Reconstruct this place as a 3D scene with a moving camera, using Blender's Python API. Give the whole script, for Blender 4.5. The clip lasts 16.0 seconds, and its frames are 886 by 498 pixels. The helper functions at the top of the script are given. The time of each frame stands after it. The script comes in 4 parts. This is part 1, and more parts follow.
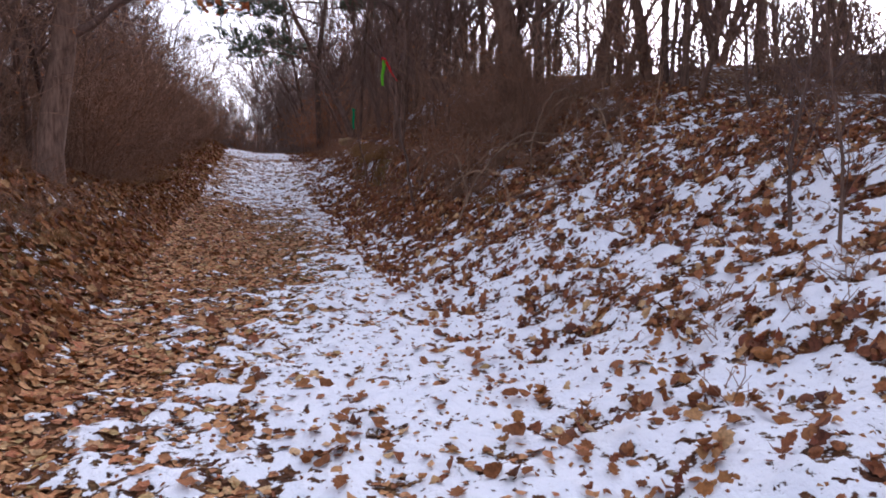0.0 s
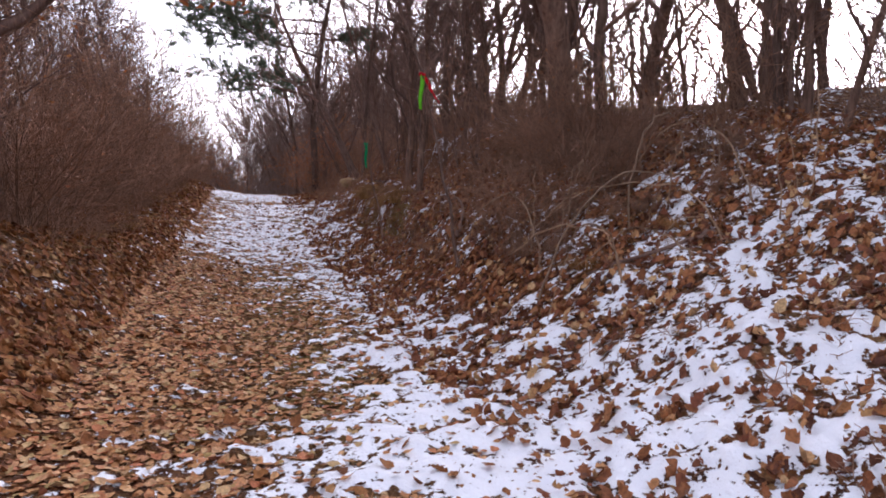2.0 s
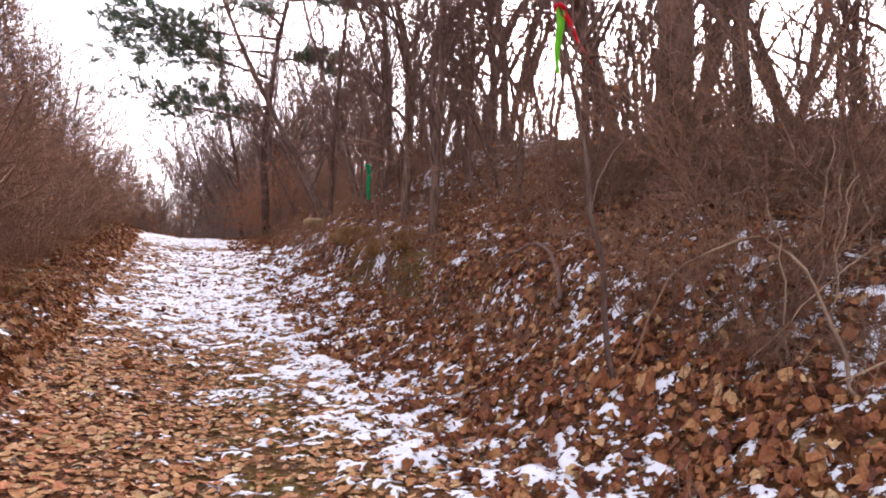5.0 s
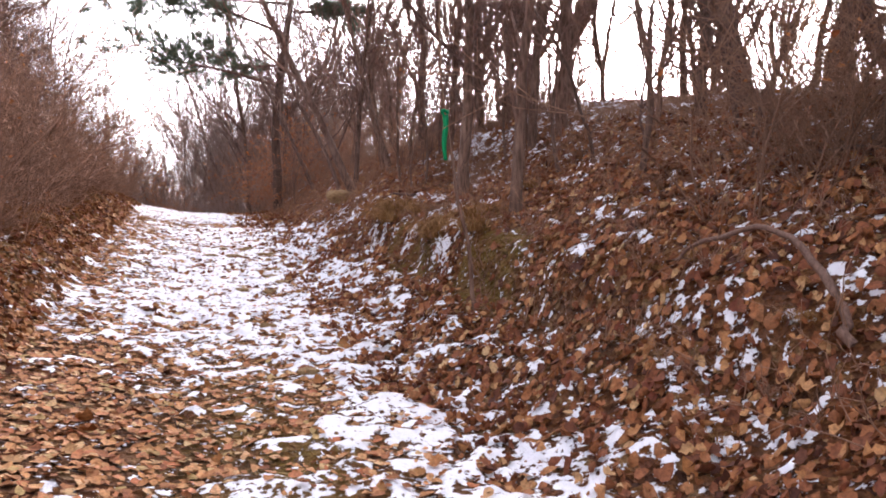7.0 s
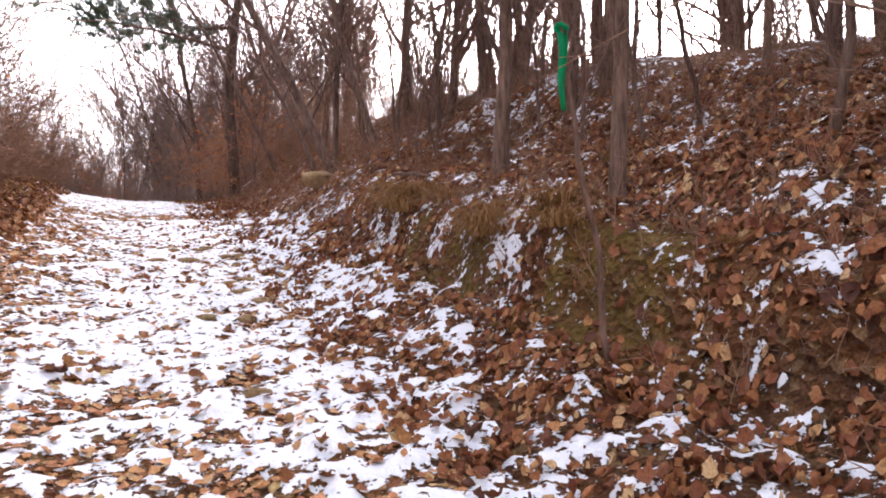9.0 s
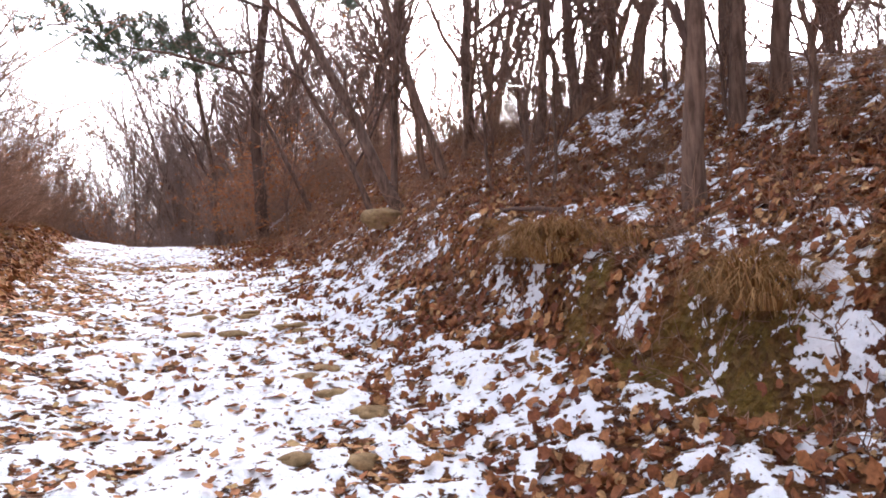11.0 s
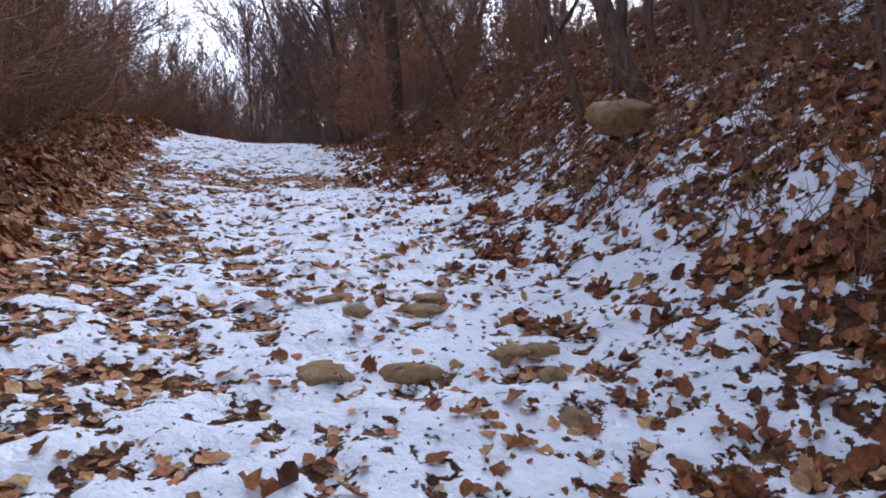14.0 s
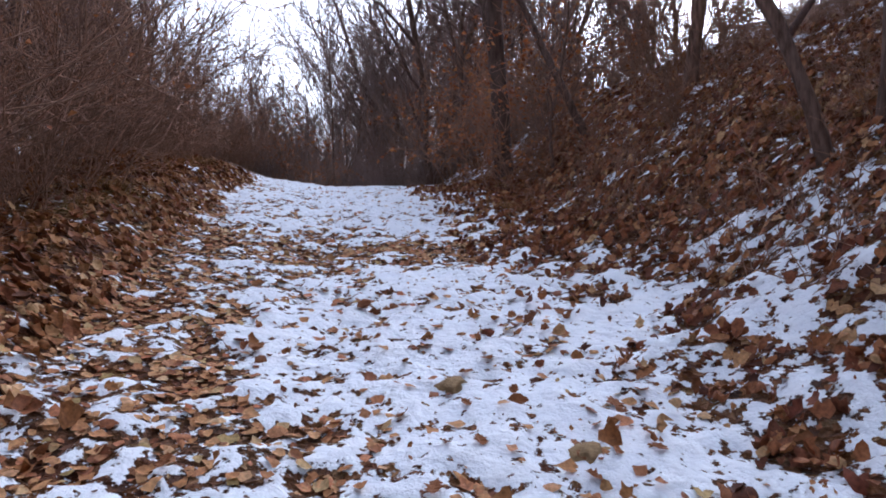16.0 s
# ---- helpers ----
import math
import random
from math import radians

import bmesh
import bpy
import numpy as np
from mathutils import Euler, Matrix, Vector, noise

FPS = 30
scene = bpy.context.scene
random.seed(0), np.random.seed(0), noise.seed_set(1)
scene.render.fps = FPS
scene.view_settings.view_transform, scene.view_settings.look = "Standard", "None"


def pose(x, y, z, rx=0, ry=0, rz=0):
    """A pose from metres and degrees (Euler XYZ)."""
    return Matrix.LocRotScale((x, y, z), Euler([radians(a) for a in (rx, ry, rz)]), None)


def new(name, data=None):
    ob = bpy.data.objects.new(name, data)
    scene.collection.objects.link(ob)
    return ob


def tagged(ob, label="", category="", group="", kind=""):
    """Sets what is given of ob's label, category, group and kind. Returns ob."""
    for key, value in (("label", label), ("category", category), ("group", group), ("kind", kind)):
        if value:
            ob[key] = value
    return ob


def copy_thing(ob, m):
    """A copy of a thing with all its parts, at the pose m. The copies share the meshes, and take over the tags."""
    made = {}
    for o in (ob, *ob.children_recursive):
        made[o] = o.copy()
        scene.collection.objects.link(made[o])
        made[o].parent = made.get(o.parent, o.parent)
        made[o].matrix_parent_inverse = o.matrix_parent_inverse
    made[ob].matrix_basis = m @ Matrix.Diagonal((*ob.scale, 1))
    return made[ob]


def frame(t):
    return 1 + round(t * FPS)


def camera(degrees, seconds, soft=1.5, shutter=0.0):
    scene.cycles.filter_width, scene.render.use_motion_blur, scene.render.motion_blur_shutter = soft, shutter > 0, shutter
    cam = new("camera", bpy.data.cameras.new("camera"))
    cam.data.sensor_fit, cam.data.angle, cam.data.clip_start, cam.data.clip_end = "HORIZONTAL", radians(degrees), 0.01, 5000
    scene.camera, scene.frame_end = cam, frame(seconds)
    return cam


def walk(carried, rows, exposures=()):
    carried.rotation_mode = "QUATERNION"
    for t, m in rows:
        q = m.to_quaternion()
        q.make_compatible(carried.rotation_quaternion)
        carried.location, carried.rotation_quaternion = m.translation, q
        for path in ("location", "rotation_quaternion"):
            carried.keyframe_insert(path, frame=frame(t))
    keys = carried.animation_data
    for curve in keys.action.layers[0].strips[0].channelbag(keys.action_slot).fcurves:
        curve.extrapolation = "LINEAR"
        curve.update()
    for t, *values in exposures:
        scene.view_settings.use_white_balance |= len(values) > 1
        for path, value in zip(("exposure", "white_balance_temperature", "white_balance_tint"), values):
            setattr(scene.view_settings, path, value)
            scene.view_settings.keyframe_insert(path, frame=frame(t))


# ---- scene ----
cam = camera(67.6, 16.0, soft=1.8)
METRES, EYE, TILT, LEAN, TURN = 22.0, 1.5, -4.0, 0.0, 0.0
ROWS = [
    (0.0, 0.0, 0.0, 0.0, -0.0, 0.0, 0.0),
    (0.5, -0.0076, 0.0312, 0.0057, -2.65, 0.5, 0.31),
    (1.0, -0.0193, 0.0616, 0.0106, -2.04, 0.08, -0.05),
    (1.5, -0.0266, 0.093, 0.0168, -1.56, 2.55, 0.44),
    (2.0, -0.0384, 0.1232, 0.0208, -1.06, 3.4, 0.16),
    (2.5, -0.0452, 0.1547, 0.0248, -3.59, 2.92, 0.51),
    (3.0, -0.0557, 0.1855, 0.0303, -4.99, 2.6, 0.7),
    (3.5, -0.0616, 0.2158, 0.0345, -5.83, 5.64, 1.26),
    (4.0, -0.0702, 0.2468, 0.0386, -7.04, 6.34, 1.64),
    (6.5, -0.1257, 0.3975, 0.0609, -5.1, 8.12, 0.01),
    (7.0, -0.1281, 0.4299, 0.0645, -6.19, 5.14, 0.21),
    (7.5, -0.1394, 0.461, 0.0686, -7.12, 2.77, 0.3),
    (8.0, -0.1462, 0.4933, 0.0738, -7.12, 3.04, 0.7),
    (10.5, -0.1845, 0.6427, 0.1006, -14.88, 5.13, 3.05),
    (11.0, -0.1956, 0.6731, 0.1061, -9.47, 6.64, 3.0),
    (11.5, -0.2001, 0.7033, 0.1107, -9.3, 3.98, 2.24),
    (12.0, -0.2095, 0.7317, 0.117, -6.8, 2.93, 1.49),
    (12.5, -0.2123, 0.7598, 0.1224, -4.74, 0.32, 0.75),
    (13.0, -0.2203, 0.7874, 0.1288, -0.95, -1.23, 0.5),
    (13.5, -0.2247, 0.8145, 0.1331, -0.67, -3.12, 0.7),
    (14.0, -0.2322, 0.8434, 0.1386, -0.17, -2.36, 0.64),
    (14.5, -0.2403, 0.8698, 0.144, 2.64, -1.32, 0.36),
    (15.0, -0.2463, 0.8974, 0.1503, 3.25, -2.25, 0.41),
    (15.5, -0.2554, 0.9215, 0.1574, 5.52, -0.77, 0.4),
    (16.0, -0.2617, 0.9456, 0.1643, 6.53, -0.12, 1.26),
]
walk(cam, [(t, pose(0, 0, EYE, TILT, LEAN, TURN) @ pose(METRES * x, METRES * y, METRES * z, 90 + pitch, roll, yaw)) for t, x, y, z, yaw, pitch, roll in ROWS],
     [(0, 1.16, 5800, 23), (2, 1.5, 6050, 24), (3.5, 1.94, 6250, 25), (7, 2.34, 6330, 23), (11, 2.4, 6080, 18), (12, 1.97, 5780, 18), (12.6, 1.66, 5430, 18), (14, 1.36, 5280, 16), (16, 1.3, 5280, 16)])
# ---- ground form: a woodland track that climbs between a low bank and a steep hillside ----
TRACK_Y = [-400, -12, 0, 6, 12, 15, 19, 22.5, 30, 34, 42, 60, 110, 400]
TRACK_Z = [-9, -1.0, 0.0, 0.5, 1.02, 1.3, 1.9, 2.48, 3.58, 3.97, 3.8, 3.4, 4.5, 7]
BANK_S = [-200, -60, -20, -8, -5, -3.6, -2.7, -1.95, -1.3, 0, 1.7, 2.1, 2.5, 3.0, 3.5, 4.2, 5.5, 7, 8.5, 10.5, 13, 18, 40, 300]
BANK_STEEP = [-4, -2.5, 0.0, 0.8, 0.85, 0.82, 0.76, 0.58, 0.23, 0, -0.03, 0.06, 0.25, 0.60, 1.03, 1.43, 2.02, 2.65, 3.0, 3.2, 3.1, 2.0, -1.5, -6]
BANK_SOFT = [-4, -2.5, 0.4, 1.7, 1.7, 1.45, 0.95, 0.42, 0.1, 0, 0.0, 0.05, 0.14, 0.37, 0.58, 0.82, 1.47, 1.95, 1.95, 1.88, 1.7, 1.2, -1.5, -6]


def lattice(ix, iy, seed):
    n = (ix.astype(np.int64) * 374761393 + iy.astype(np.int64) * 668265263 + seed * 974634541) & 0x7FFFFFFF
    n = ((n ^ (n >> 13)) * 1274126177) & 0x7FFFFFFF
    n = ((n ^ (n >> 16)) * 668265263) & 0x7FFFFFFF
    return ((n ^ (n >> 15)) & 0xFFFFF) / float(0xFFFFF)


def grain(x, y, size, seed=0):
    """Smooth value noise from 0 to 1 with lumps of that many metres."""
    x, y = np.asarray(x, float) / size, np.asarray(y, float) / size
    ix, iy = np.floor(x), np.floor(y)
    fx, fy = x - ix, y - iy
    fx, fy = fx * fx * (3 - 2 * fx), fy * fy * (3 - 2 * fy)
    a, b = lattice(ix, iy, seed), lattice(ix + 1, iy, seed)
    c, d = lattice(ix, iy + 1, seed), lattice(ix + 1, iy + 1, seed)
    return (a + (b - a) * fx) * (1 - fy) + (c + (d - c) * fx) * fy


def layered(x, y, size, seed=0, octaves=3):
    total, weight, amp = 0.0, 0.0, 1.0
    for k in range(octaves):
        total = total + amp * grain(x + 17.3 * k, y - 9.1 * k, size / 2 ** k, seed + k)
        weight, amp = weight + amp, amp * 0.55
    return total / weight


def middle(y):
    """The track's middle line, as x at y."""
    return -0.28 * np.asarray(y, float)


def ease(a, b, v):
    t = np.clip((np.asarray(v, float) - a) / (b - a), 0, 1)
    return t * t * (3 - 2 * t)


def ground_z(x, y):
    """Height of the ground without its snow."""
    x, y = np.asarray(x, float), np.asarray(y, float)
    s = x - middle(y)
    steep = ease(7.5, 13, y)
    wide = s - 0.9 * ease(23, 31, y) * ease(1.2, 2.5, s)
    bank = steep * np.interp(wide, BANK_S, BANK_STEEP) + (1 - steep) * np.interp(wide, BANK_S, BANK_SOFT)
    rough = ease(1.4, 2.6, np.abs(s))
    lip = ease(11.5, 13.5, y) * (1 - ease(20.5, 23, y)) * np.exp(-((s - 3.05) / 0.5) ** 2) * (0.4 + 1.2 * layered(x, y, 1.5, 91, 2))
    bank = bank + 0.16 * lip * np.tanh((s - 3.05 - 0.3 * (layered(x, y, 0.9, 93, 2) - 0.5)) / 0.09)
    bank = bank - 0.3 * np.exp(-((y - 21.8) / 2.2) ** 2) * np.exp(-((s - 5.2) / 1.3) ** 2)     # a hollow in the hillside
    return (np.interp(y, TRACK_Y, TRACK_Z) + bank + (layered(x, y, 2.6, 3) - 0.5) * (0.06 + 0.34 * rough)
            + (layered(x, y, 0.5, 9, 3) - 0.5) * (0.04 + 0.16 * rough))

# ---- light: an overcast winter sky ----
world = bpy.data.worlds.new("overcast_sky")
scene.world = world
world.use_nodes = True
wn = world.node_tree
wn.nodes.clear()
sky = wn.nodes.new("ShaderNodeTexSky")
sky.sky_type = "NISHITA"
sky.sun_disc = False
sky.sun_elevation, sky.sun_rotation = radians(32), radians(20)
sky.air_density, sky.dust_density, sky.ozone_density = 1.0, 6.0, 1.5
haze = wn.nodes.new("ShaderNodeHueSaturation")
haze.inputs["Saturation"].default_value = 0.26
haze.inputs["Value"].default_value = 1.0
back = wn.nodes.new("ShaderNodeBackground")
back.inputs["Strength"].default_value = 0.15
wout = wn.nodes.new("ShaderNodeOutputWorld")
wn.links.new(sky.outputs["Color"], haze.inputs["Color"])
wn.links.new(haze.outputs["Color"], back.inputs["Color"])
wn.links.new(back.outputs[0], wout.inputs["Surface"])
sun = new("sun", bpy.data.lights.new("sun", "SUN"))
sun.data.energy, sun.data.angle, sun.data.color = 0.7, radians(25), (1.0, 0.96, 0.9)
sun.matrix_world = pose(0, 0, 60, 58, 0, 160)


# ---- materials ----
def material(name, rough=0.85):
    m = bpy.data.materials.new(name)
    m.use_nodes = True
    b = m.node_tree.nodes["Principled BSDF"]
    b.inputs["Roughness"].default_value = rough
    b.inputs["Specular IOR Level"].default_value = 0.25
    return m, m.node_tree.nodes, m.node_tree.links, b


def ramp(nodes, stops):
    r = nodes.new("ShaderNodeValToRGB")
    e = r.color_ramp.elements
    while len(e) < len(stops):
        e.new(0.5)
    for k, (p, c) in enumerate(stops):
        e[k].position, e[k].color = p, (*c, 1)
    return r


def noise_tex(nodes, links, coords, scale, detail=4, rough=0.55):
    n = nodes.new("ShaderNodeTexNoise")
    n.inputs["Scale"].default_value, n.inputs["Detail"].default_value, n.inputs["Roughness"].default_value = scale, detail, rough
    links.new(coords, n.inputs["Vector"])
    return n


def mixed(nodes, links, fac, a, b, mode="MIX"):
    m = nodes.new("ShaderNodeMix")
    m.data_type, m.blend_type = "RGBA", mode
    for key, v in ((0, fac), (6, a), (7, b)):
        if isinstance(v, (int, float)):
            m.inputs[key].default_value = v
        elif isinstance(v, tuple):
            m.inputs[key].default_value = (*v, 1)
        else:
            links.new(v, m.inputs[key])
    return m.outputs[2]


def math_node(nodes, links, op, a, b=0.0):
    m = nodes.new("ShaderNodeMath")
    m.operation = op
    for k, v in enumerate((a, b)):
        if isinstance(v, (int, float)):
            m.inputs[k].default_value = v
        else:
            links.new(v, m.inputs[k])
    return m.outputs[0]


def bumped(nodes, links, b, height, strength, distance):
    n = nodes.new("ShaderNodeBump")
    n.inputs["Strength"].default_value, n.inputs["Distance"].default_value = strength, distance
    links.new(height, n.inputs["Height"])
    links.new(n.outputs[0], b.inputs["Normal"])
    return n


def bark_material(name, dark, light, scale=9.0):
    m, nodes, links, b = material(name, 0.9)
    tc = nodes.new("ShaderNodeTexCoord")
    mp = nodes.new("ShaderNodeMapping")
    mp.inputs["Scale"].default_value = (1, 1, 0.18)
    links.new(tc.outputs["Object"], mp.inputs["Vector"])
    n = noise_tex(nodes, links, mp.outputs[0], scale * 3, 6, 0.65)
    patch = noise_tex(nodes, links, tc.outputs["Object"], 1.3, 3)
    r = ramp(nodes, [(0.35, dark), (0.68, light)])
    links.new(n.outputs[0], r.inputs[0])
    info = nodes.new("ShaderNodeObjectInfo")
    tone = ramp(nodes, [(0.0, (0.72, 0.70, 0.70)), (0.5, (1, 0.95, 0.9)), (1.0, (1.25, 1.15, 1.05))])
    links.new(info.outputs["Random"], tone.inputs[0])
    c = mixed(nodes, links, 1.0, r.outputs[0], tone.outputs[0], "MULTIPLY")
    grey = ramp(nodes, [(0.5, (0, 0, 0)), (0.7, (1, 1, 1))])
    links.new(patch.outputs[0], grey.inputs[0])
    c = mixed(nodes, links, math_node(nodes, links, "MULTIPLY", grey.outputs[0], 0.5), c, (light[0] * 1.05, light[1] * 1.1, light[2] * 1.15))
    links.new(c, b.inputs["Base Color"])
    bumped(nodes, links, b, n.outputs[0], 0.7, 0.02)
    return m


def island_material(name, stops, rough=0.75, grain_scale=60.0, thin=0.0):
    """Pieces that differ one from another, with fine mottling."""
    m, nodes, links, b = material(name, rough)
    geo = nodes.new("ShaderNodeNewGeometry")
    r = ramp(nodes, stops)
    links.new(geo.outputs["Random Per Island"], r.inputs[0])
    tc = nodes.new("ShaderNodeTexCoord")
    n = noise_tex(nodes, links, tc.outputs["Object"], grain_scale, 3)
    tone = ramp(nodes, [(0.3, (0.6, 0.58, 0.55)), (0.7, (1.25, 1.22, 1.15))])
    links.new(n.outputs[0], tone.inputs[0])
    links.new(mixed(nodes, links, 1.0, r.outputs[0], tone.outputs[0], "MULTIPLY"), b.inputs["Base Color"])
    bumped(nodes, links, b, n.outputs[0], 0.3, 0.01)
    if thin:
        tr = nodes.new("ShaderNodeBsdfTranslucent")
        links.new(r.outputs[0], tr.inputs["Color"])
        mx = nodes.new("ShaderNodeMixShader")
        mx.inputs[0].default_value = thin
        links.new(b.outputs[0], mx.inputs[1])
        links.new(tr.outputs[0], mx.inputs[2])
        links.new(mx.outputs[0], nodes["Material Output"].inputs["Surface"])
    return m


LEAF_STOPS = [(0.0, (0.10, 0.036, 0.017)), (0.22, (0.26, 0.098, 0.032)), (0.48, (0.37, 0.160, 0.052)), (0.68, (0.20, 0.058, 0.024)),
              (0.86, (0.41, 0.195, 0.070)), (1.0, (0.50, 0.31, 0.145))]
BARK = bark_material("grey_brown_bark", (0.09, 0.056, 0.042), (0.26, 0.175, 0.135))
PINE_BARK = bark_material("pine_bark", (0.06, 0.036, 0.028), (0.18, 0.115, 0.085), 6)
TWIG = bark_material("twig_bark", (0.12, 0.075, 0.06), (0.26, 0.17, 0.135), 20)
# paler and greyer than TWIG: distance haze is put into this bark colour
HAZED_TWIG = bark_material("haze_tinted_twig_bark", (0.19, 0.135, 0.115), (0.32, 0.24, 0.21), 12)
VINE = bark_material("vine_bark", (0.22, 0.14, 0.09), (0.42, 0.30, 0.20), 18)
BRUSH = bark_material("brush_bark", (0.21, 0.118, 0.078), (0.42, 0.26, 0.175), 25)
LEAF = island_material("fallen_oak_leaf", LEAF_STOPS, 0.7, 55.0)
TAN_LEAF = island_material("trampled_tan_leaf", [(0.0, (0.28, 0.105, 0.05)), (0.25, (0.52, 0.25, 0.10)), (0.5, (0.60, 0.33, 0.15)), (0.68, (0.50, 0.175, 0.08)), (0.85, (0.68, 0.45, 0.24)), (1.0, (0.44, 0.31, 0.12))], 0.7, 55.0)
HILL_LEAF = island_material("damp_hillside_leaf", [(0.0, (0.09, 0.032, 0.02)), (0.25, (0.26, 0.092, 0.04)), (0.5, (0.38, 0.155, 0.06)), (0.7, (0.19, 0.055, 0.03)),
                                                   (0.88, (0.48, 0.23, 0.092)), (1.0, (0.62, 0.42, 0.22))], 0.65, 55.0)
DRY_LEAF = island_material("clinging_dry_leaf", [(0.0, (0.24, 0.075, 0.03)), (0.5, (0.42, 0.145, 0.05)), (1.0, (0.50, 0.22, 0.08))], 0.7, 50.0, 0.3)
STRAW = island_material("dry_grass_blade", [(0.0, (0.22, 0.11, 0.04)), (0.5, (0.38, 0.20, 0.075)), (1.0, (0.50, 0.32, 0.14))], 0.8, 30.0, 0.2)
NEEDLE = island_material("pine_needle", [(0.0, (0.06, 0.095, 0.06)), (0.6, (0.095, 0.135, 0.08)), (1.0, (0.15, 0.165, 0.095))], 0.55, 20.0)


def stone_material():
    m, nodes, links, b = material("sandstone", 0.9)
    tc = nodes.new("ShaderNodeTexCoord")
    n = noise_tex(nodes, links, tc.outputs["Object"], 14, 7, 0.7)
    big = noise_tex(nodes, links, tc.outputs["Object"], 3.5, 2)
    r = ramp(nodes, [(0.3, (0.17, 0.105, 0.05)), (0.55, (0.37, 0.245, 0.12)), (0.75, (0.50, 0.36, 0.20))])
    links.new(n.outputs[0], r.inputs[0])
    moss = ramp(nodes, [(0.5, (0, 0, 0)), (0.65, (1, 1, 1))])
    links.new(big.outputs[0], moss.inputs[0])
    links.new(mixed(nodes, links, math_node(nodes, links, "MULTIPLY", moss.outputs[0], 0.25), r.outputs[0], (0.17, 0.13, 0.06)), b.inputs["Base Color"])
    bumped(nodes, links, b, n.outputs[0], 0.8, 0.03)
    return m


STONE = stone_material()


def ribbon_material(name, colour):
    m, nodes, links, b = material(name, 0.45)
    tc = nodes.new("ShaderNodeTexCoord")
    n = noise_tex(nodes, links, tc.outputs["Object"], 18, 3)
    r = ramp(nodes, [(0.3, tuple(0.75 * v for v in colour)), (0.7, colour)])
    links.new(n.outputs[0], r.inputs[0])
    links.new(r.outputs[0], b.inputs["Base Color"])
    tr = nodes.new("ShaderNodeBsdfTranslucent")
    tr.inputs["Color"].default_value = (*colour, 1)
    mx = nodes.new("ShaderNodeMixShader")
    mx.inputs[0].default_value = 0.4
    links.new(b.outputs[0], mx.inputs[1])
    links.new(tr.outputs[0], mx.inputs[2])
    links.new(mx.outputs[0], nodes["Material Output"].inputs["Surface"])
    return m


def ground_material():
    m, nodes, links, b = material("leaf_litter_and_snow", 0.85)
    tc = nodes.new("ShaderNodeTexCoord")
    p = tc.outputs["Object"]
    warp = noise_tex(nodes, links, p, 9, 3)
    wv = nodes.new("ShaderNodeVectorMath")
    wv.operation = "MULTIPLY_ADD"
    links.new(warp.outputs[1], wv.inputs[0])
    wv.inputs[1].default_value = (0.09, 0.09, 0.09)
    links.new(p, wv.inputs[2])
    cells = nodes.new("ShaderNodeTexVoronoi")
    cells.inputs["Scale"].default_value = 15
    links.new(wv.outputs[0], cells.inputs["Vector"])
    sep = nodes.new("ShaderNodeSeparateColor")
    links.new(cells.outputs["Color"], sep.inputs[0])
    r = ramp(nodes, LEAF_STOPS)
    links.new(sep.outputs[0], r.inputs[0])
    fine = noise_tex(nodes, links, p, 55, 5, 0.6)
    tone = ramp(nodes, [(0.3, (0.38, 0.36, 0.33)), (0.7, (1.0, 0.95, 0.9))])
    links.new(fine.outputs[0], tone.inputs[0])
    litter = mixed(nodes, links, 1.0, r.outputs[0], tone.outputs[0], "MULTIPLY")
    soil = ramp(nodes, [(0.35, (0.07, 0.044, 0.027)), (0.7, (0.19, 0.12, 0.07))])
    links.new(fine.outputs[0], soil.inputs[0])
    broad = noise_tex(nodes, links, p, 1.1, 4)
    bare = ramp(nodes, [(0.45, (0, 0, 0)), (0.62, (1, 1, 1))])
    links.new(broad.outputs[0], bare.inputs[0])
    litter = mixed(nodes, links, math_node(nodes, links, "MULTIPLY", bare.outputs[0], 0.4), litter, soil.outputs[0])
    turf = nodes.new("ShaderNodeAttribute")
    turf.attribute_name = "turf"
    blades = noise_tex(nodes, links, p, 90, 4, 0.7)
    green = ramp(nodes, [(0.3, (0.10, 0.064, 0.012)), (0.7, (0.33, 0.21, 0.042))])
    links.new(blades.outputs[0], green.inputs[0])
    clumps = noise_tex(nodes, links, p, 5, 5, 0.65)
    patchy = ramp(nodes, [(0.42, (0.25, 0.25, 0.25)), (0.58, (1, 1, 1))])
    links.new(clumps.outputs[0], patchy.inputs[0])
    litter = mixed(nodes, links, math_node(nodes, links, "MULTIPLY", turf.outputs["Fac"], patchy.outputs[0]), litter, green.outputs[0])
    cover = nodes.new("ShaderNodeAttribute")
    cover.attribute_name = "snow"
    ragged = noise_tex(nodes, links, p, 15, 4, 0.6)
    edge = math_node(nodes, links, "ADD", cover.outputs["Fac"], math_node(nodes, links, "MULTIPLY", math_node(nodes, links, "SUBTRACT", ragged.outputs[0], 0.5), 3.3))
    mask = ramp(nodes, [(0.45, (0, 0, 0)), (0.55, (1, 1, 1))])
    links.new(edge, mask.inputs[0])
    lumps = noise_tex(nodes, links, p, 7, 4)
    white = ramp(nodes, [(0.3, (0.88, 0.91, 0.96)), (0.7, (0.94, 0.955, 0.98))])
    links.new(lumps.outputs[0], white.inputs[0])
    specks = noise_tex(nodes, links, p, 130, 2)
    dirt = ramp(nodes, [(0.66, (0, 0, 0)), (0.72, (1, 1, 1))])
    links.new(specks.outputs[0], dirt.inputs[0])
    snow = mixed(nodes, links, math_node(nodes, links, "MULTIPLY", dirt.outputs[0], 0.45), white.outputs[0], (0.30, 0.20, 0.13))
    links.new(mixed(nodes, links, mask.outputs[0], litter, snow), b.inputs["Base Color"])
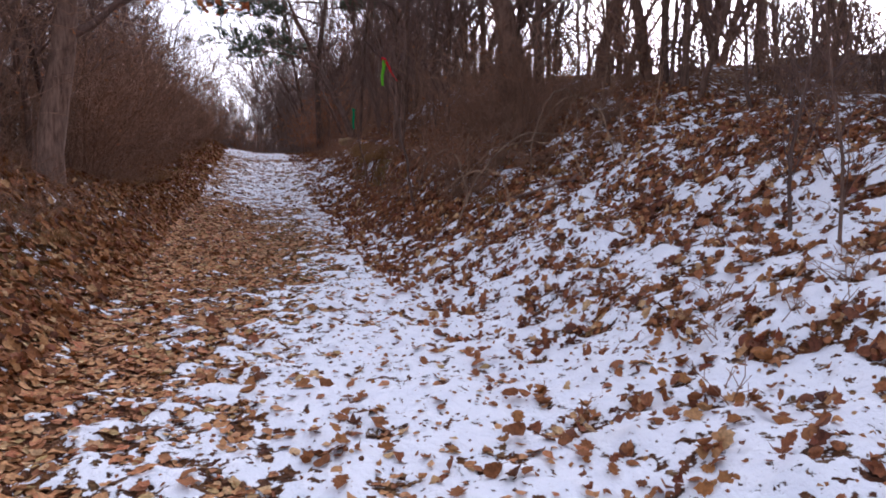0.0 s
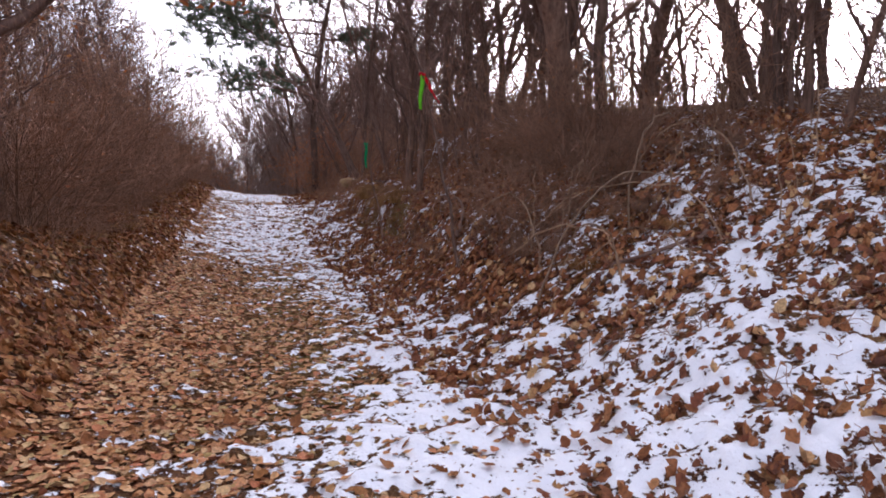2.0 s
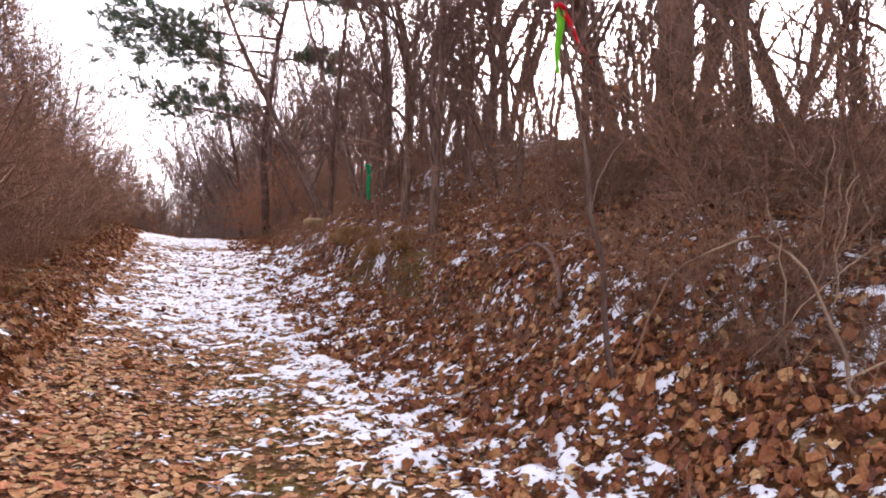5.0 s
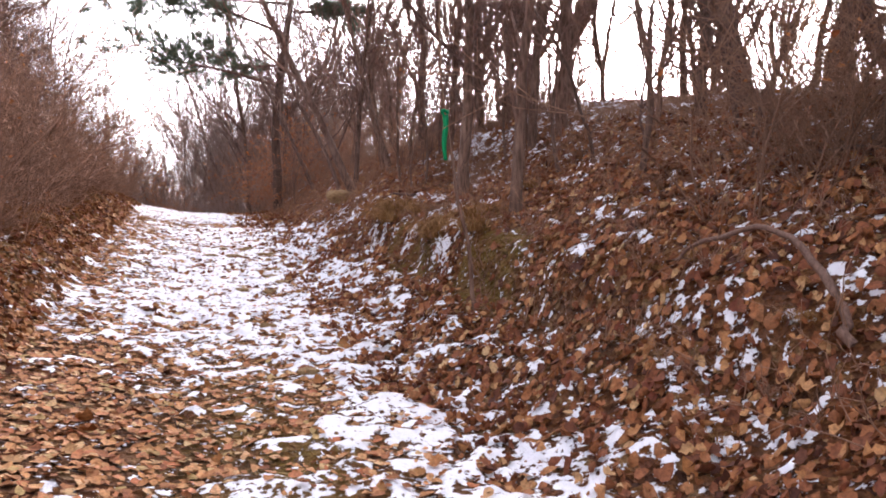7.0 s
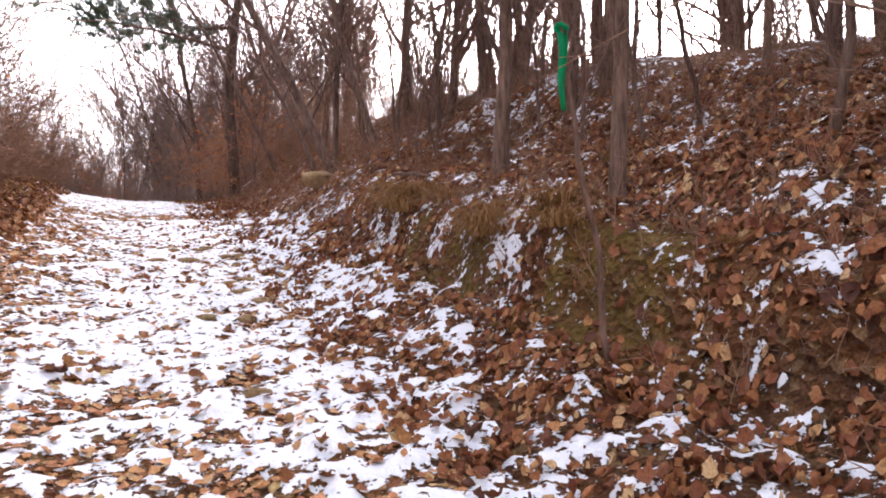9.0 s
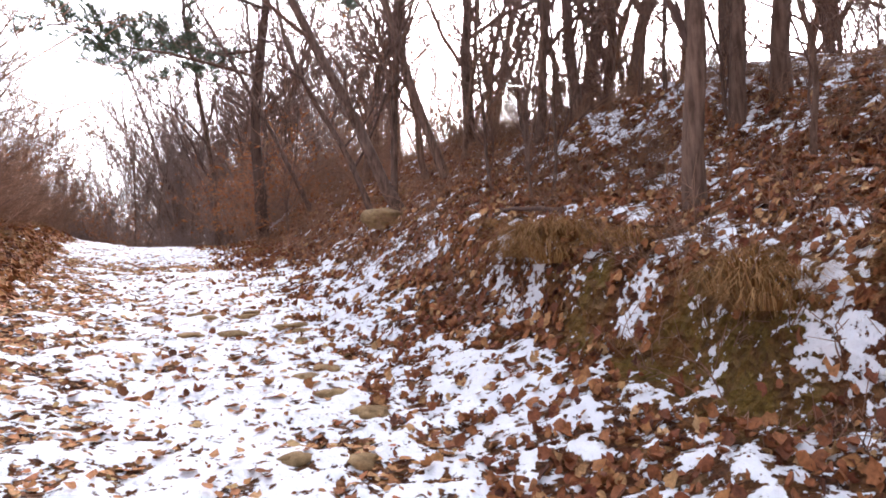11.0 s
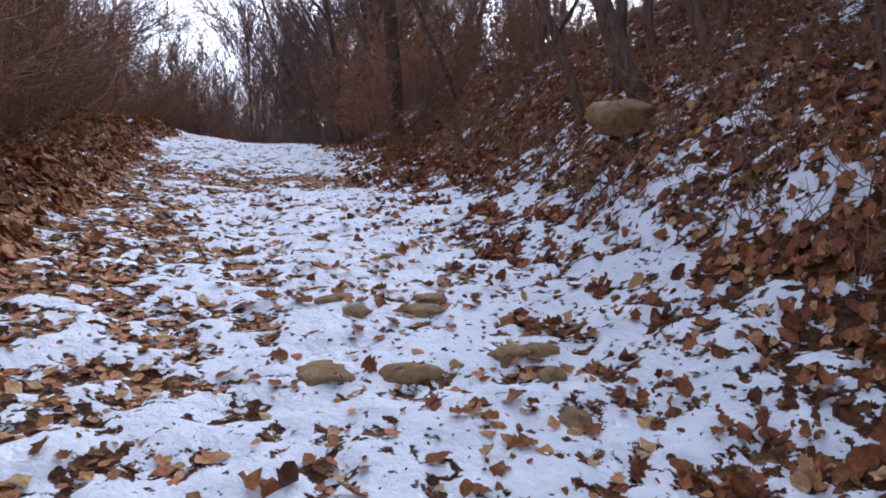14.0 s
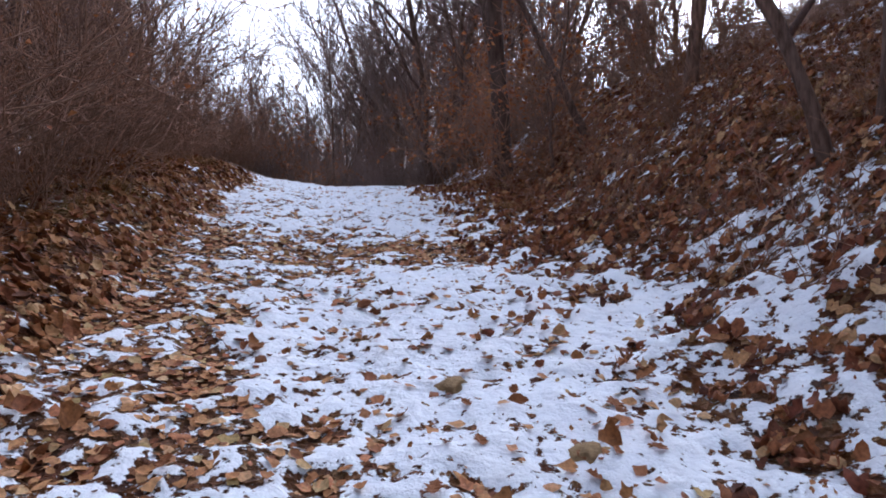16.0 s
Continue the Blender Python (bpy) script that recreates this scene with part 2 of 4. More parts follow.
    h = math_node(nodes, links, "ADD", math_node(nodes, links, "MULTIPLY", cells.outputs["Distance"], 5.0), fine.outputs[0])
    drifts = math_node(nodes, links, "MULTIPLY", math_node(nodes, links, "ADD", lumps.outputs[0], math_node(nodes, links, "MULTIPLY", ragged.outputs[0], 0.4)), 0.9)
    inv = math_node(nodes, links, "SUBTRACT", 1.0, mask.outputs[0])
    h = math_node(nodes, links, "ADD", math_node(nodes, links, "MULTIPLY", h, inv), math_node(nodes, links, "MULTIPLY", drifts, mask.outputs[0]))
    bumped(nodes, links, b, h, 0.8, 0.06)
    return m


GROUND = ground_material()


# ---- mesh helpers ----
def mesh_of(name, verts, faces, mat, smooth=True):
    me = bpy.data.meshes.new(name)
    me.from_pydata(verts, [], faces)
    me.materials.append(mat)
    if smooth:
        me.polygons.foreach_set("use_smooth", [True] * len(me.polygons))
    me.update()
    return me


def part(name, me, parent, label=""):
    ob = new(name, me)
    ob.parent = parent
    if label:
        tagged(ob, label)
    return ob


def tube(store, line, radii, sides, cap=True):
    """Adds a tapered tube along the line to the (verts, faces) store."""
    verts, faces = store
    first = len(verts)
    n = len(line)
    for k in range(n):
        d = (line[min(k + 1, n - 1)] - line[max(k - 1, 0)]).normalized()
        u = d.orthogonal().normalized() if abs(d.z) < 0.9 else Vector((1, 0, 0))
        u = (u - d * u.dot(d)).normalized()
        v = d.cross(u)
        for j in range(sides):
            a = 2 * math.pi * j / sides
            verts.append(line[k] + (u * math.cos(a) + v * math.sin(a)) * radii[k])
    for k in range(n - 1):
        for j in range(sides):
            a, b = first + k * sides + j, first + k * sides + (j + 1) % sides
            faces.append((a, b, b + sides, a + sides))
    if cap:
        faces.append(tuple(range(first + (n - 1) * sides, first + n * sides)))


def wander(rng, start, way, length, steps, bend, rise=0.0):
    """A crooked line that grows from start along way."""
    line, d, p = [start.copy()], way.normalized(), start.copy()
    for k in range(steps):
        d = (d + Vector((rng.gauss(0, bend), rng.gauss(0, bend), rng.gauss(0, bend * 0.6) + rise))).normalized()
        p = p + d * (length / steps)
        line.append(p.copy())
    return line


def taper(r0, r1, n):
    return [r0 + (r1 - r0) * k / (n - 1) for k in range(n)]


def along(line, f):
    k = min(int(f * (len(line) - 1)), len(line) - 2)
    g = f * (len(line) - 1) - k
    return line[k].lerp(line[k + 1], g), (line[k + 1] - line[k]).normalized()


def side_way(rng, d, spread, up):
    u = d.orthogonal().normalized()
    v = d.cross(u)
    a = rng.uniform(0, 2 * math.pi)
    w = d * math.cos(spread) + (u * math.cos(a) + v * math.sin(a)) * math.sin(spread)
    w.z += up
    return w.normalized()


def leaf_card(store, rng, p, size):
    """A small curled leaf of two folded halves."""
    verts, faces = store
    a, b = rng.uniform(0, 6.28), rng.uniform(-0.9, 0.6)
    d = Vector((math.cos(a) * math.cos(b), math.sin(a) * math.cos(b), math.sin(b)))
    u = d.orthogonal().normalized()
    v = d.cross(u)
    c = rng.uniform(0.2, 0.6) * size
    k = len(verts)
    verts.extend([p, p + d * size * 0.5 + u * size * 0.32 + v * c * 0.5, p + d * size, p + d * size * 0.5 - u * size * 0.32 + v * c * 0.5, p + d * size * 0.5])
    faces.extend([(k, k + 1, k + 4), (k + 1, k + 2, k + 4), (k + 2, k + 3, k + 4), (k + 3, k, k + 4)])


def bare_tree(seed, height, radius, lean, first=0.3, limbs=14, leaves=0, crook=0.07, name="bare_tree", label="", fork=False):
    rng = random.Random(seed)
    trunk, crown, foliage = ([], []), ([], []), ([], [])
    way = Vector((lean[0], lean[1], 1)).normalized()
    line = wander(rng, Vector((0, 0, -0.25)), way, height, 14, crook, 0.03)
    radii = [radius * (1 - 0.86 * (k / 14) ** 0.9) for k in range(15)]
    radii[0] = radius * 1.25
    tube(trunk, line, radii, 8)
    mains = [(line, radius, first, limbs)]
    if fork:
        p, d = along(line, 0.16)
        second = wander(rng, p, side_way(rng, d, 0.45, 0.3), height * 0.8, 11, crook, 0.04)
        tube(trunk, second, [radius * 0.62 * (1 - 0.85 * k / 11) for k in range(12)], 7)
        mains.append((second, radius * 0.6, 0.25, limbs // 2))
    for stem, r0, f0, count in mains:
        for i in range(count):
            f = f0 + (0.97 - f0) * (i + rng.random()) / count
            p, d = along(stem, f)
            r1 = max(0.008, r0 * (1 - 0.86 * f) * rng.uniform(0.4, 0.6))
            ln = height * rng.uniform(0.16, 0.34) * (1.15 - 0.6 * f)
            b1 = wander(rng, p, side_way(rng, d, rng.uniform(0.6, 1.1), 0.15), ln, 5, 0.2, 0.06)
            tube(crown, b1, taper(r1, 0.007, 6), 4, False)
            for j in range(6):
                g = rng.uniform(0.2, 1)
                p2, d2 = along(b1, g)
                b2 = wander(rng, p2, side_way(rng, d2, rng.uniform(0.5, 0.95), 0.12), ln * rng.uniform(0.3, 0.6), 3, 0.2, 0.05)
                tube(crown, b2, taper(max(0.0085, r1 * 0.4), 0.005, 4), 3, False)
                for q in range(3):
                    p3, d3 = along(b2, rng.uniform(0.3, 1))
                    b3 = wander(rng, p3, side_way(rng, d3, 0.65, 0.1), rng.uniform(0.25, 0.65), 1, 0.15)
                    tube(crown, b3, taper(0.0068, 0.0035, 2), 3, False)
                    if leaves and rng.random() < leaves:
                        for w in range(3):
                            leaf_card(foliage, rng, along(b3, rng.random())[0], rng.uniform(0.06, 0.11))
    ob = new(name)
    part("trunk", mesh_of("trunk", *trunk, BARK), ob)
    part("crown", mesh_of("crown", *crown, TWIG), ob, "bare twigs and branches")
    if foliage[0]:
        part("foliage", mesh_of("foliage", *foliage, DRY_LEAF, False), ob, "clinging dry brown leaves")
    return tagged(ob, label, "tree")


def brush(seed, height, stems, spread, leaves=0.0, name="bare_shrub", label="", thick=0.010, arch=0.0):
    rng = random.Random(seed)
    stalks, twigs, foliage = ([], []), ([], []), ([], [])
    for i in range(stems):
        a = rng.uniform(0, 6.28)
        q = spread * rng.random() ** 0.6
        start = Vector((q * math.cos(a), q * math.sin(a), -0.12))
        way = Vector((math.cos(a) * rng.uniform(0.0, 0.75), math.sin(a) * rng.uniform(0.0, 0.75), 1))
        ln = height * rng.uniform(0.55, 1.1)
        line = wander(rng, start, way, ln, 6, 0.2, -arch)
        tube(stalks, line, taper(thick * rng.uniform(0.6, 1.4), 0.004, 7), 3, False)
        for j in range(8):
            p, d = along(line, rng.uniform(0.15, 1))
            b = wander(rng, p, side_way(rng, d, rng.uniform(0.5, 1.25), 0.05), ln * rng.uniform(0.14, 0.4), 2, 0.25, 0.02)
            tube(twigs, b, taper(0.0058, 0.0032, 3), 3, False)
            for w in range(2):
                p2, d2 = along(b, rng.uniform(0.3, 1))
                c = wander(rng, p2, side_way(rng, d2, 0.9, 0.05), rng.uniform(0.15, 0.4), 1, 0.15)
                tube(twigs, c, taper(0.0046, 0.0024, 2), 3, False)
                if rng.random() < leaves:
                    for n in range(1 if leaves < 0.5 else 3):
                        leaf_card(foliage, rng, along(c, rng.random())[0], rng.uniform(0.05, 0.1))
    ob = new(name)
    tagged(part("stem_mass", mesh_of("stem_mass", *stalks, BRUSH), ob), kind="stuff")
    tagged(part("twig_mass", mesh_of("twig_mass", *twigs, BRUSH), ob, "fine tangled reddish-brown twigs"), kind="stuff")
    if foliage[0]:
        part("foliage", mesh_of("foliage", *foliage, DRY_LEAF, False), ob, "clinging dry brown leaves")
    return tagged(ob, label, "shrub")


def at_ground(x, y, turn=0.0, size=1.0, sink=0.0, tall=1.0):
    return Matrix.LocRotScale((x, y, float(ground_z(x, y)) - sink), Euler((0, 0, turn)), (size, size, size * tall))

# ---- snow and turf over the ground ----
COVER_Y = [0, 4, 6.2, 9, 13.8, 16.8, 20, 26, 27.3, 29.5]
COVER_S = [-1.8, -1.0, -0.2, 0.6, 1.3, 2.0, 2.8, 4.0, 6.0]
COVER = [[0.0, 0.1, 0.62, 0.88, 0.9, 0.86, 0.78, 0.54, 0.28],
         [0.0, 0.14, 0.6, 0.86, 0.88, 0.82, 0.72, 0.5, 0.26],
         [0.0, 0.03, 0.25, 0.72, 0.82, 0.76, 0.7, 0.6, 0.36],
         [0.0, 0.0, 0.04, 0.2, 0.62, 0.36, 0.33, 0.36, 0.28],
         [0.0, 0.0, 0.1, 0.34, 0.66, 0.28, 0.22, 0.13, 0.12],
         [0.3, 0.62, 0.68, 0.74, 0.70, 0.42, 0.3, 0.13, 0.1],
         [0.3, 0.46, 0.74, 0.86, 0.84, 0.62, 0.32, 0.26, 0.34],
         [0.2, 0.44, 0.74, 0.84, 0.82, 0.70, 0.36, 0.18, 0.2],
         [0.2, 0.42, 0.4, 0.36, 0.44, 0.26, 0.12, 0.14, 0.18],
         [0.4, 0.8, 0.92, 0.94, 0.88, 0.42, 0.16, 0.18, 0.2]]


def mossy(x, y):
    """Bare mossy earth along the foot of the hillside, 0 to 1."""
    s = x - middle(y)
    return np.exp(-((s - 3.1) / 0.42) ** 4) * ease(15.2, 16.6, y) * (1 - ease(19.4, 20.4, y)) * ease(0.42, 0.58, layered(x, y, 0.8, 55))


def snow_at(x, y):
    x, y = np.asarray(x, float), np.asarray(y, float)
    s = x - middle(y)
    table = np.array(COVER)
    fy = np.interp(y, COVER_Y, range(len(COVER_Y)))
    fs = np.interp(s, COVER_S, range(len(COVER_S)))
    iy, js = np.minimum(fy.astype(int), len(COVER_Y) - 2), np.minimum(fs.astype(int), len(COVER_S) - 2)
    gy, gs = fy - iy, fs - js
    c = ((table[iy, js] * (1 - gs) + table[iy, js + 1] * gs) * (1 - gy) + (table[iy + 1, js] * (1 - gs) + table[iy + 1, js + 1] * gs) * gy)
    c = c * ease(-1.95, -1.25, s) * (1 - 0.5 * ease(6, 9, s)) * (1 - 0.8 * ease(10, 14, s)) * (1 - 0.7 * ease(36, 50, y))
    n = 0.24 * layered(x, y, 0.8, 21, 2) + 0.34 * grain(x, y * 1.15, 0.19, 61) + 0.42 * grain(x, y, 0.095, 67)
    return np.clip((c * (1 - 0.85 * mossy(x, y)) + (n - 0.5) * 1.9 - 0.5) * 1.3 + 0.5, 0, 1)


def turf_at(x, y):
    s = x - middle(y)
    strip = np.exp(-((s - 0.45) / 0.6) ** 2) * ease(5, 8, y) * (1 - ease(13.5, 16.5, y))
    moss = 1.2 * mossy(x, y)
    verge = np.exp(-((s + 2.3) / 0.6) ** 2) * 0.75 * ease(0.42, 0.62, layered(x, y, 1.8, 77))
    return np.clip((0.85 * strip + moss + verge) * (0.45 + layered(x, y, 0.3, 31)), 0, 0.9)


def snow_depth(x, y):
    return 0.022 + 0.045 * grain(x, y, 0.13, 83) + 0.02 * grain(x, y, 0.4, 84)


def surface_z(x, y):
    """Height of the ground with its snow."""
    return ground_z(x, y) + snow_at(x, y) * snow_depth(x, y)


def spread_out(fine, reach, steps):
    g = np.geomspace(fine, reach, steps)
    return np.cumsum(g) / np.sum(g) * reach


def build_ground():
    ss = np.concatenate([-3.6 - spread_out(0.08, 420, 34)[::-1], np.arange(-3.6, 7.2, 0.055), 7.2 + spread_out(0.08, 420, 34)])
    ys = np.concatenate([-1 - spread_out(0.1, 420, 26)[::-1], np.arange(-1, 26, 0.06), np.arange(26, 37, 0.11), 37 + spread_out(0.15, 500, 34)])
    S, Y = np.meshgrid(ss, ys)
    X = S + middle(Y)
    near = (S > -4) & (S < 8.6)
    snow = np.where(near & (Y > -10) & (Y < 70), snow_at(X, Y), 0.0)
    Z = ground_z(X, Y) + snow * snow_depth(X, Y)
    n, w = len(ys), len(ss)
    co = np.stack([X, Y, Z], -1).reshape(-1, 3)
    i = (np.arange(n - 1)[:, None] * w + np.arange(w - 1)[None, :]).ravel()
    quads = np.stack([i, i + 1, i + 1 + w, i + w], -1)
    me = bpy.data.meshes.new("ground")
    me.vertices.add(len(co))
    me.vertices.foreach_set("co", co.ravel())
    me.loops.add(quads.size)
    me.loops.foreach_set("vertex_index", quads.ravel())
    me.polygons.add(len(quads))
    me.polygons.foreach_set("loop_start", np.arange(0, quads.size, 4))
    me.polygons.foreach_set("use_smooth", np.ones(len(quads), bool))
    me.update(calc_edges=True)
    for key, values in (("snow", snow), ("turf", turf_at(X, Y))):
        me.attributes.new(key, "FLOAT", "POINT").data.foreach_set("value", values.ravel().astype(np.float32))
    me.materials.append(GROUND)
    return tagged(new("ground", me), "woodland track and hillside under fallen leaves and patchy snow", "ground", kind="structure")


ground = build_ground()

# ---- trees ----
SLIM = "slender bare grey-brown tree standing on leafy hillside"
WOODS = "trees of the bare winter wood"
kinds = [bare_tree(11, 9.5, 0.075, (0.05, 0.02), 0.12, 18, label=SLIM),
         bare_tree(12, 8.5, 0.062, (-0.16, 0.03), 0.10, 18, crook=0.12, label=SLIM),
         bare_tree(13, 10.5, 0.09, (0.02, -0.04), 0.14, 19, crook=0.09, fork=True, label="forked bare grey-brown tree standing on leafy hillside"),
         bare_tree(14, 7.5, 0.045, (0.12, 0.05), 0.08, 18, crook=0.12, label=SLIM),
         bare_tree(15, 9.0, 0.068, (-0.10, -0.05), 0.12, 18, crook=0.10, leaves=0.10, label="bare tree holding a few dry brown leaves"),
         bare_tree(16, 8.0, 0.056, (0.0, 0.10), 0.10, 17, crook=0.13, fork=True, label="forked bare grey-brown tree standing on leafy hillside")]
for ob in kinds:
    tagged(ob, group=WOODS)
placed = set()


def plant(k, x, y, turn, size=1.0, tall=1.0):
    m = at_ground(x, y, turn, size, 0.03, tall)
    if k in placed:
        return copy_thing(kinds[k], m)
    placed.add(k)
    kinds[k].matrix_basis = m
    return kinds[k]


# trunks whose places are known: kind, x, y, turn, size
for k, x, y, turn, size, tall in [
        (2, 2.25, 18.0, 0.4, 1.7, 0.7), (0, 1.75, 18.3, 2.0, 1.1, 1.0), (2, 4.6, 19.4, 3.1, 1.3, 0.9), (0, -1.1, 17.4, 3.1, 0.95, 1.0),
        (0, 0.1, 21.4, 2.6, 1.1, 1.0), (3, 0.1, 16.5, 4.1, 0.9, 1.0), (3, 1.36, 16.6, 1.0, 0.9, 1.0), (0, -1.38, 19.85, 2.2, 1.2, 0.9), (0, 0.67, 21.4, 1.9, 1.35, 0.8),
        (5, 1.5, 27.3, 0.7, 1.2, 1.0), (2, 1.72, 29.6, 4.4, 1.2, 0.9), (0, -0.3, 25.0, 5.0, 1.3, 0.9), (4, 0.3, 25.2, 2.9, 1.4, 0.9), (5, -1.1, 24.8, 3.3, 1.2, 1.0),
        (4, -1.4, 28.1, 0.9, 1.3, 1.0), (3, -2.16, 23.1, 2.3, 0.6, 1.2), (3, -2.12, 21.9, 0.4, 0.5, 1.1), (3, -1.88, 22.0, 5.1, 0.55, 1.2), (1, -3.5, 26.05, 0.4, 0.95, 1.1),
        (0, -3.22, 25.95, 3.5, 0.85, 1.1), (5, -2.42, 27.0, 1.5, 1.05, 1.0), (4, -3.46, 30.4, 2.2, 1.0, 1.0), (3, -5.26, 30.8, 0.8, 0.7, 1.0), (0, 3.82, 11.5, 0.2, 0.75, 1.3),
        (1, 3.87, 10.3, 2.8, 0.85, 1.3), (2, 3.91, 12.8, 1.0, 0.75, 1.2), (5, 3.93, 12.2, 5.2, 0.85, 1.3), (0, 4.0, 11.2, 3.6, 0.8, 1.3), (2, 1.53, 14.0, 2.0, 1.5, 0.8),
        (5, 1.2, 14.5, 4.0, 1.2, 1.0), (4, 2.0, 13.6, 0.6, 1.1, 1.0), (0, 1.45, 23.4, 0.9, 1.5, 0.9),
        (3, 2.71, 5.2, 0.3, 0.45, 1.4), (3, 2.8, 4.6, 3.0, 0.38, 1.5), (0, -9.9, 16.6, 1.7, 1.3, 1.0), (1, -6.0, 10.5, 2.2, 0.9, 0.9), (4, -6.7, 12.0, 0.4, 1.0, 0.9), (5, -5.9, 9.6, 3.0, 0.8, 0.9), (4, -7.3, 11.2, 5.0, 1.0, 1.0)]:
    plant(k, x, y, turn, size, tall)
rng = random.Random(15)
for i in range(12):     # tall trees round the crest
    y = rng.uniform(37, 50)
    s = rng.uniform(2.6, 9) if i < 8 else rng.uniform(-11, -6.5)
    plant(rng.choice([0, 2, 4]), s + float(middle(y)), y, rng.uniform(0, 6.28), rng.uniform(1.0, 1.3), 1.0)
rng = random.Random(5)
for i in range(120):
    if i < 42:      # ridge and slope over the track
        y = rng.uniform(7, 40)
        s = rng.uniform(7.5, 17)
    elif i < 88:   # wood behind the left bank
        y = rng.uniform(10, 48)
        s = rng.uniform(-16, -5.5)
    elif i < 115:   # beyond the crest
        y = rng.uniform(36, 62)
        s = rng.choice([rng.uniform(-12, -6), rng.uniform(2.5, 10)])
    else:
        y = rng.uniform(50, 75)
        s = rng.uniform(1, 10)
    plant(rng.randrange(6), s + float(middle(y)), y, rng.uniform(0, 6.28), rng.uniform(0.75, 1.25), rng.uniform(0.85, 1.1))

for i in range(40):     # slender young trees on the slope and along the ridge
    if i < 20:
        y, s = rng.uniform(14.5, 27), rng.uniform(4.6, 7.2)
    else:
        y, s = rng.uniform(5, 14), rng.uniform(6.8, 11)
    plant(rng.choice([3, 3, 1, 5] if i < 46 else [0, 2, 5]), s + float(middle(y)), y, rng.uniform(0, 6.28), rng.uniform(0.5, 0.85) * (1 if i < 46 else 1.15), rng.uniform(0.9, 1.2))

for i in range(16):     # slim trees that rise out of the thicket on the bank
    y = rng.uniform(20, 37)
    plant(rng.choice([0, 1, 4, 5]), rng.uniform(-7.5, -4.2) + float(middle(y)), y, rng.uniform(0, 6.28), rng.uniform(0.6, 0.9), rng.uniform(0.8, 1.0))

# ---- brush ----
THICKET = "bare shrubs of the thickets"
BROWN = "dense bare reddish-brown shrub on leafy bank"
bushes = [brush(31, 2.6, 25, 0.55, 0.05, label=BROWN), brush(32, 2.2, 27, 0.7, 0.03, label=BROWN, arch=0.03),
          brush(33, 3.2, 24, 0.6, 0.06, label=BROWN), brush(34, 1.3, 24, 0.6, 0.0, label="low tangle of arching bare brambles", arch=0.12, name="bramble", thick=0.006),
          brush(35, 3.0, 14, 0.5, 0.8, label="young oak shrub holding dry orange-brown leaves", name="leafy_oak_shrub")]
for ob in bushes:
    tagged(ob, group=THICKET)
used = set()


def set_bush(k, x, y, turn, size):
    m = at_ground(x, y, turn, size)
    if k in used:
        return copy_thing(bushes[k], m)
    used.add(k)
    bushes[k].matrix_basis = m
    return bushes[k]


rng = random.Random(8)
for i in range(56):     # thicket along the left bank
    y = 7 + 38 * (i + rng.random()) / 56
    s = (-2.9 if y < 17 else -2.75) - rng.random() * 2.6
    set_bush(rng.choice([0, 1, 2, 0, 2]), s + float(middle(y)), y, rng.uniform(0, 6.28), rng.uniform(0.8, 1.25))
for i in range(24):     # thicket at the foot of the hillside
    y = rng.uniform(9.4, 12.8)
    s = rng.uniform(3.1, 5.8)
    set_bush(rng.choice([0, 1, 3, 3, 3]), s + float(middle(y)), y, rng.uniform(0, 6.28), rng.uniform(0.45, 0.75))
for i in range(20):     # scattered over the hillside
    y = rng.uniform(24, 40)
    s = rng.uniform(5.0, 12)
    set_bush(rng.choice([0, 1, 2, 3]), s + float(middle(y)), y, rng.uniform(0, 6.28), rng.uniform(0.35, 0.7))
for i in range(15):     # low brush among the leaves of the hillside
    y = rng.uniform(21, 33)
    s = rng.uniform(3.8, 7)
    set_bush(rng.choice([0, 1, 3]), s + float(middle(y)), y, rng.uniform(0, 6.28), rng.uniform(0.25, 0.45))
for i in range(9):      # brush on the ridge by the clearing
    y = rng.uniform(3, 11)
    s = rng.uniform(7.4, 11)
    set_bush(rng.choice([0, 2]), s + float(middle(y)), y, rng.uniform(0, 6.28), rng.uniform(0.5, 0.85))
for i in range(9):      # taller stems behind the thicket
    y = rng.uniform(12.0, 14.5)
    s = rng.uniform(4.2, 6)
    set_bush(2, s + float(middle(y)), y, rng.uniform(0, 6.28), rng.uniform(0.5, 0.8))
for i in range(18):     # low brush along the ridge
    y = rng.choice([rng.uniform(5, 12), rng.uniform(25, 38)])
    s = rng.uniform(6.9, 10.5)
    set_bush(rng.choice([0, 1, 2]), s + float(middle(y)), y, rng.uniform(0, 6.28), rng.uniform(0.45, 0.75))
for i in range(26):     # beyond the crest and along its sides
    y = rng.uniform(30, 52)
    s = rng.choice([rng.uniform(3.2, 7), rng.uniform(-6, -2.6)]) if y < 40 else rng.uniform(-6, 6)
    set_bush(rng.choice([0, 1, 2]), s + float(middle(y)), y, rng.uniform(0, 6.28), rng.uniform(0.8, 1.2) * (0.5 if s > 3 and y < 40 else 1))
for x, y, size in [(-5.9, 30.9, 0.95), (-6.6, 34.0, 1.2), (-5.2, 33.4, 1.2), (-5.6, 36.0, 1.3), (-6.9, 38.5, 1.2), (-12.0, 40.0, 1.1), (-7.6, 42.5, 1.3)]:
    set_bush(4, x, y, x * 3, size)

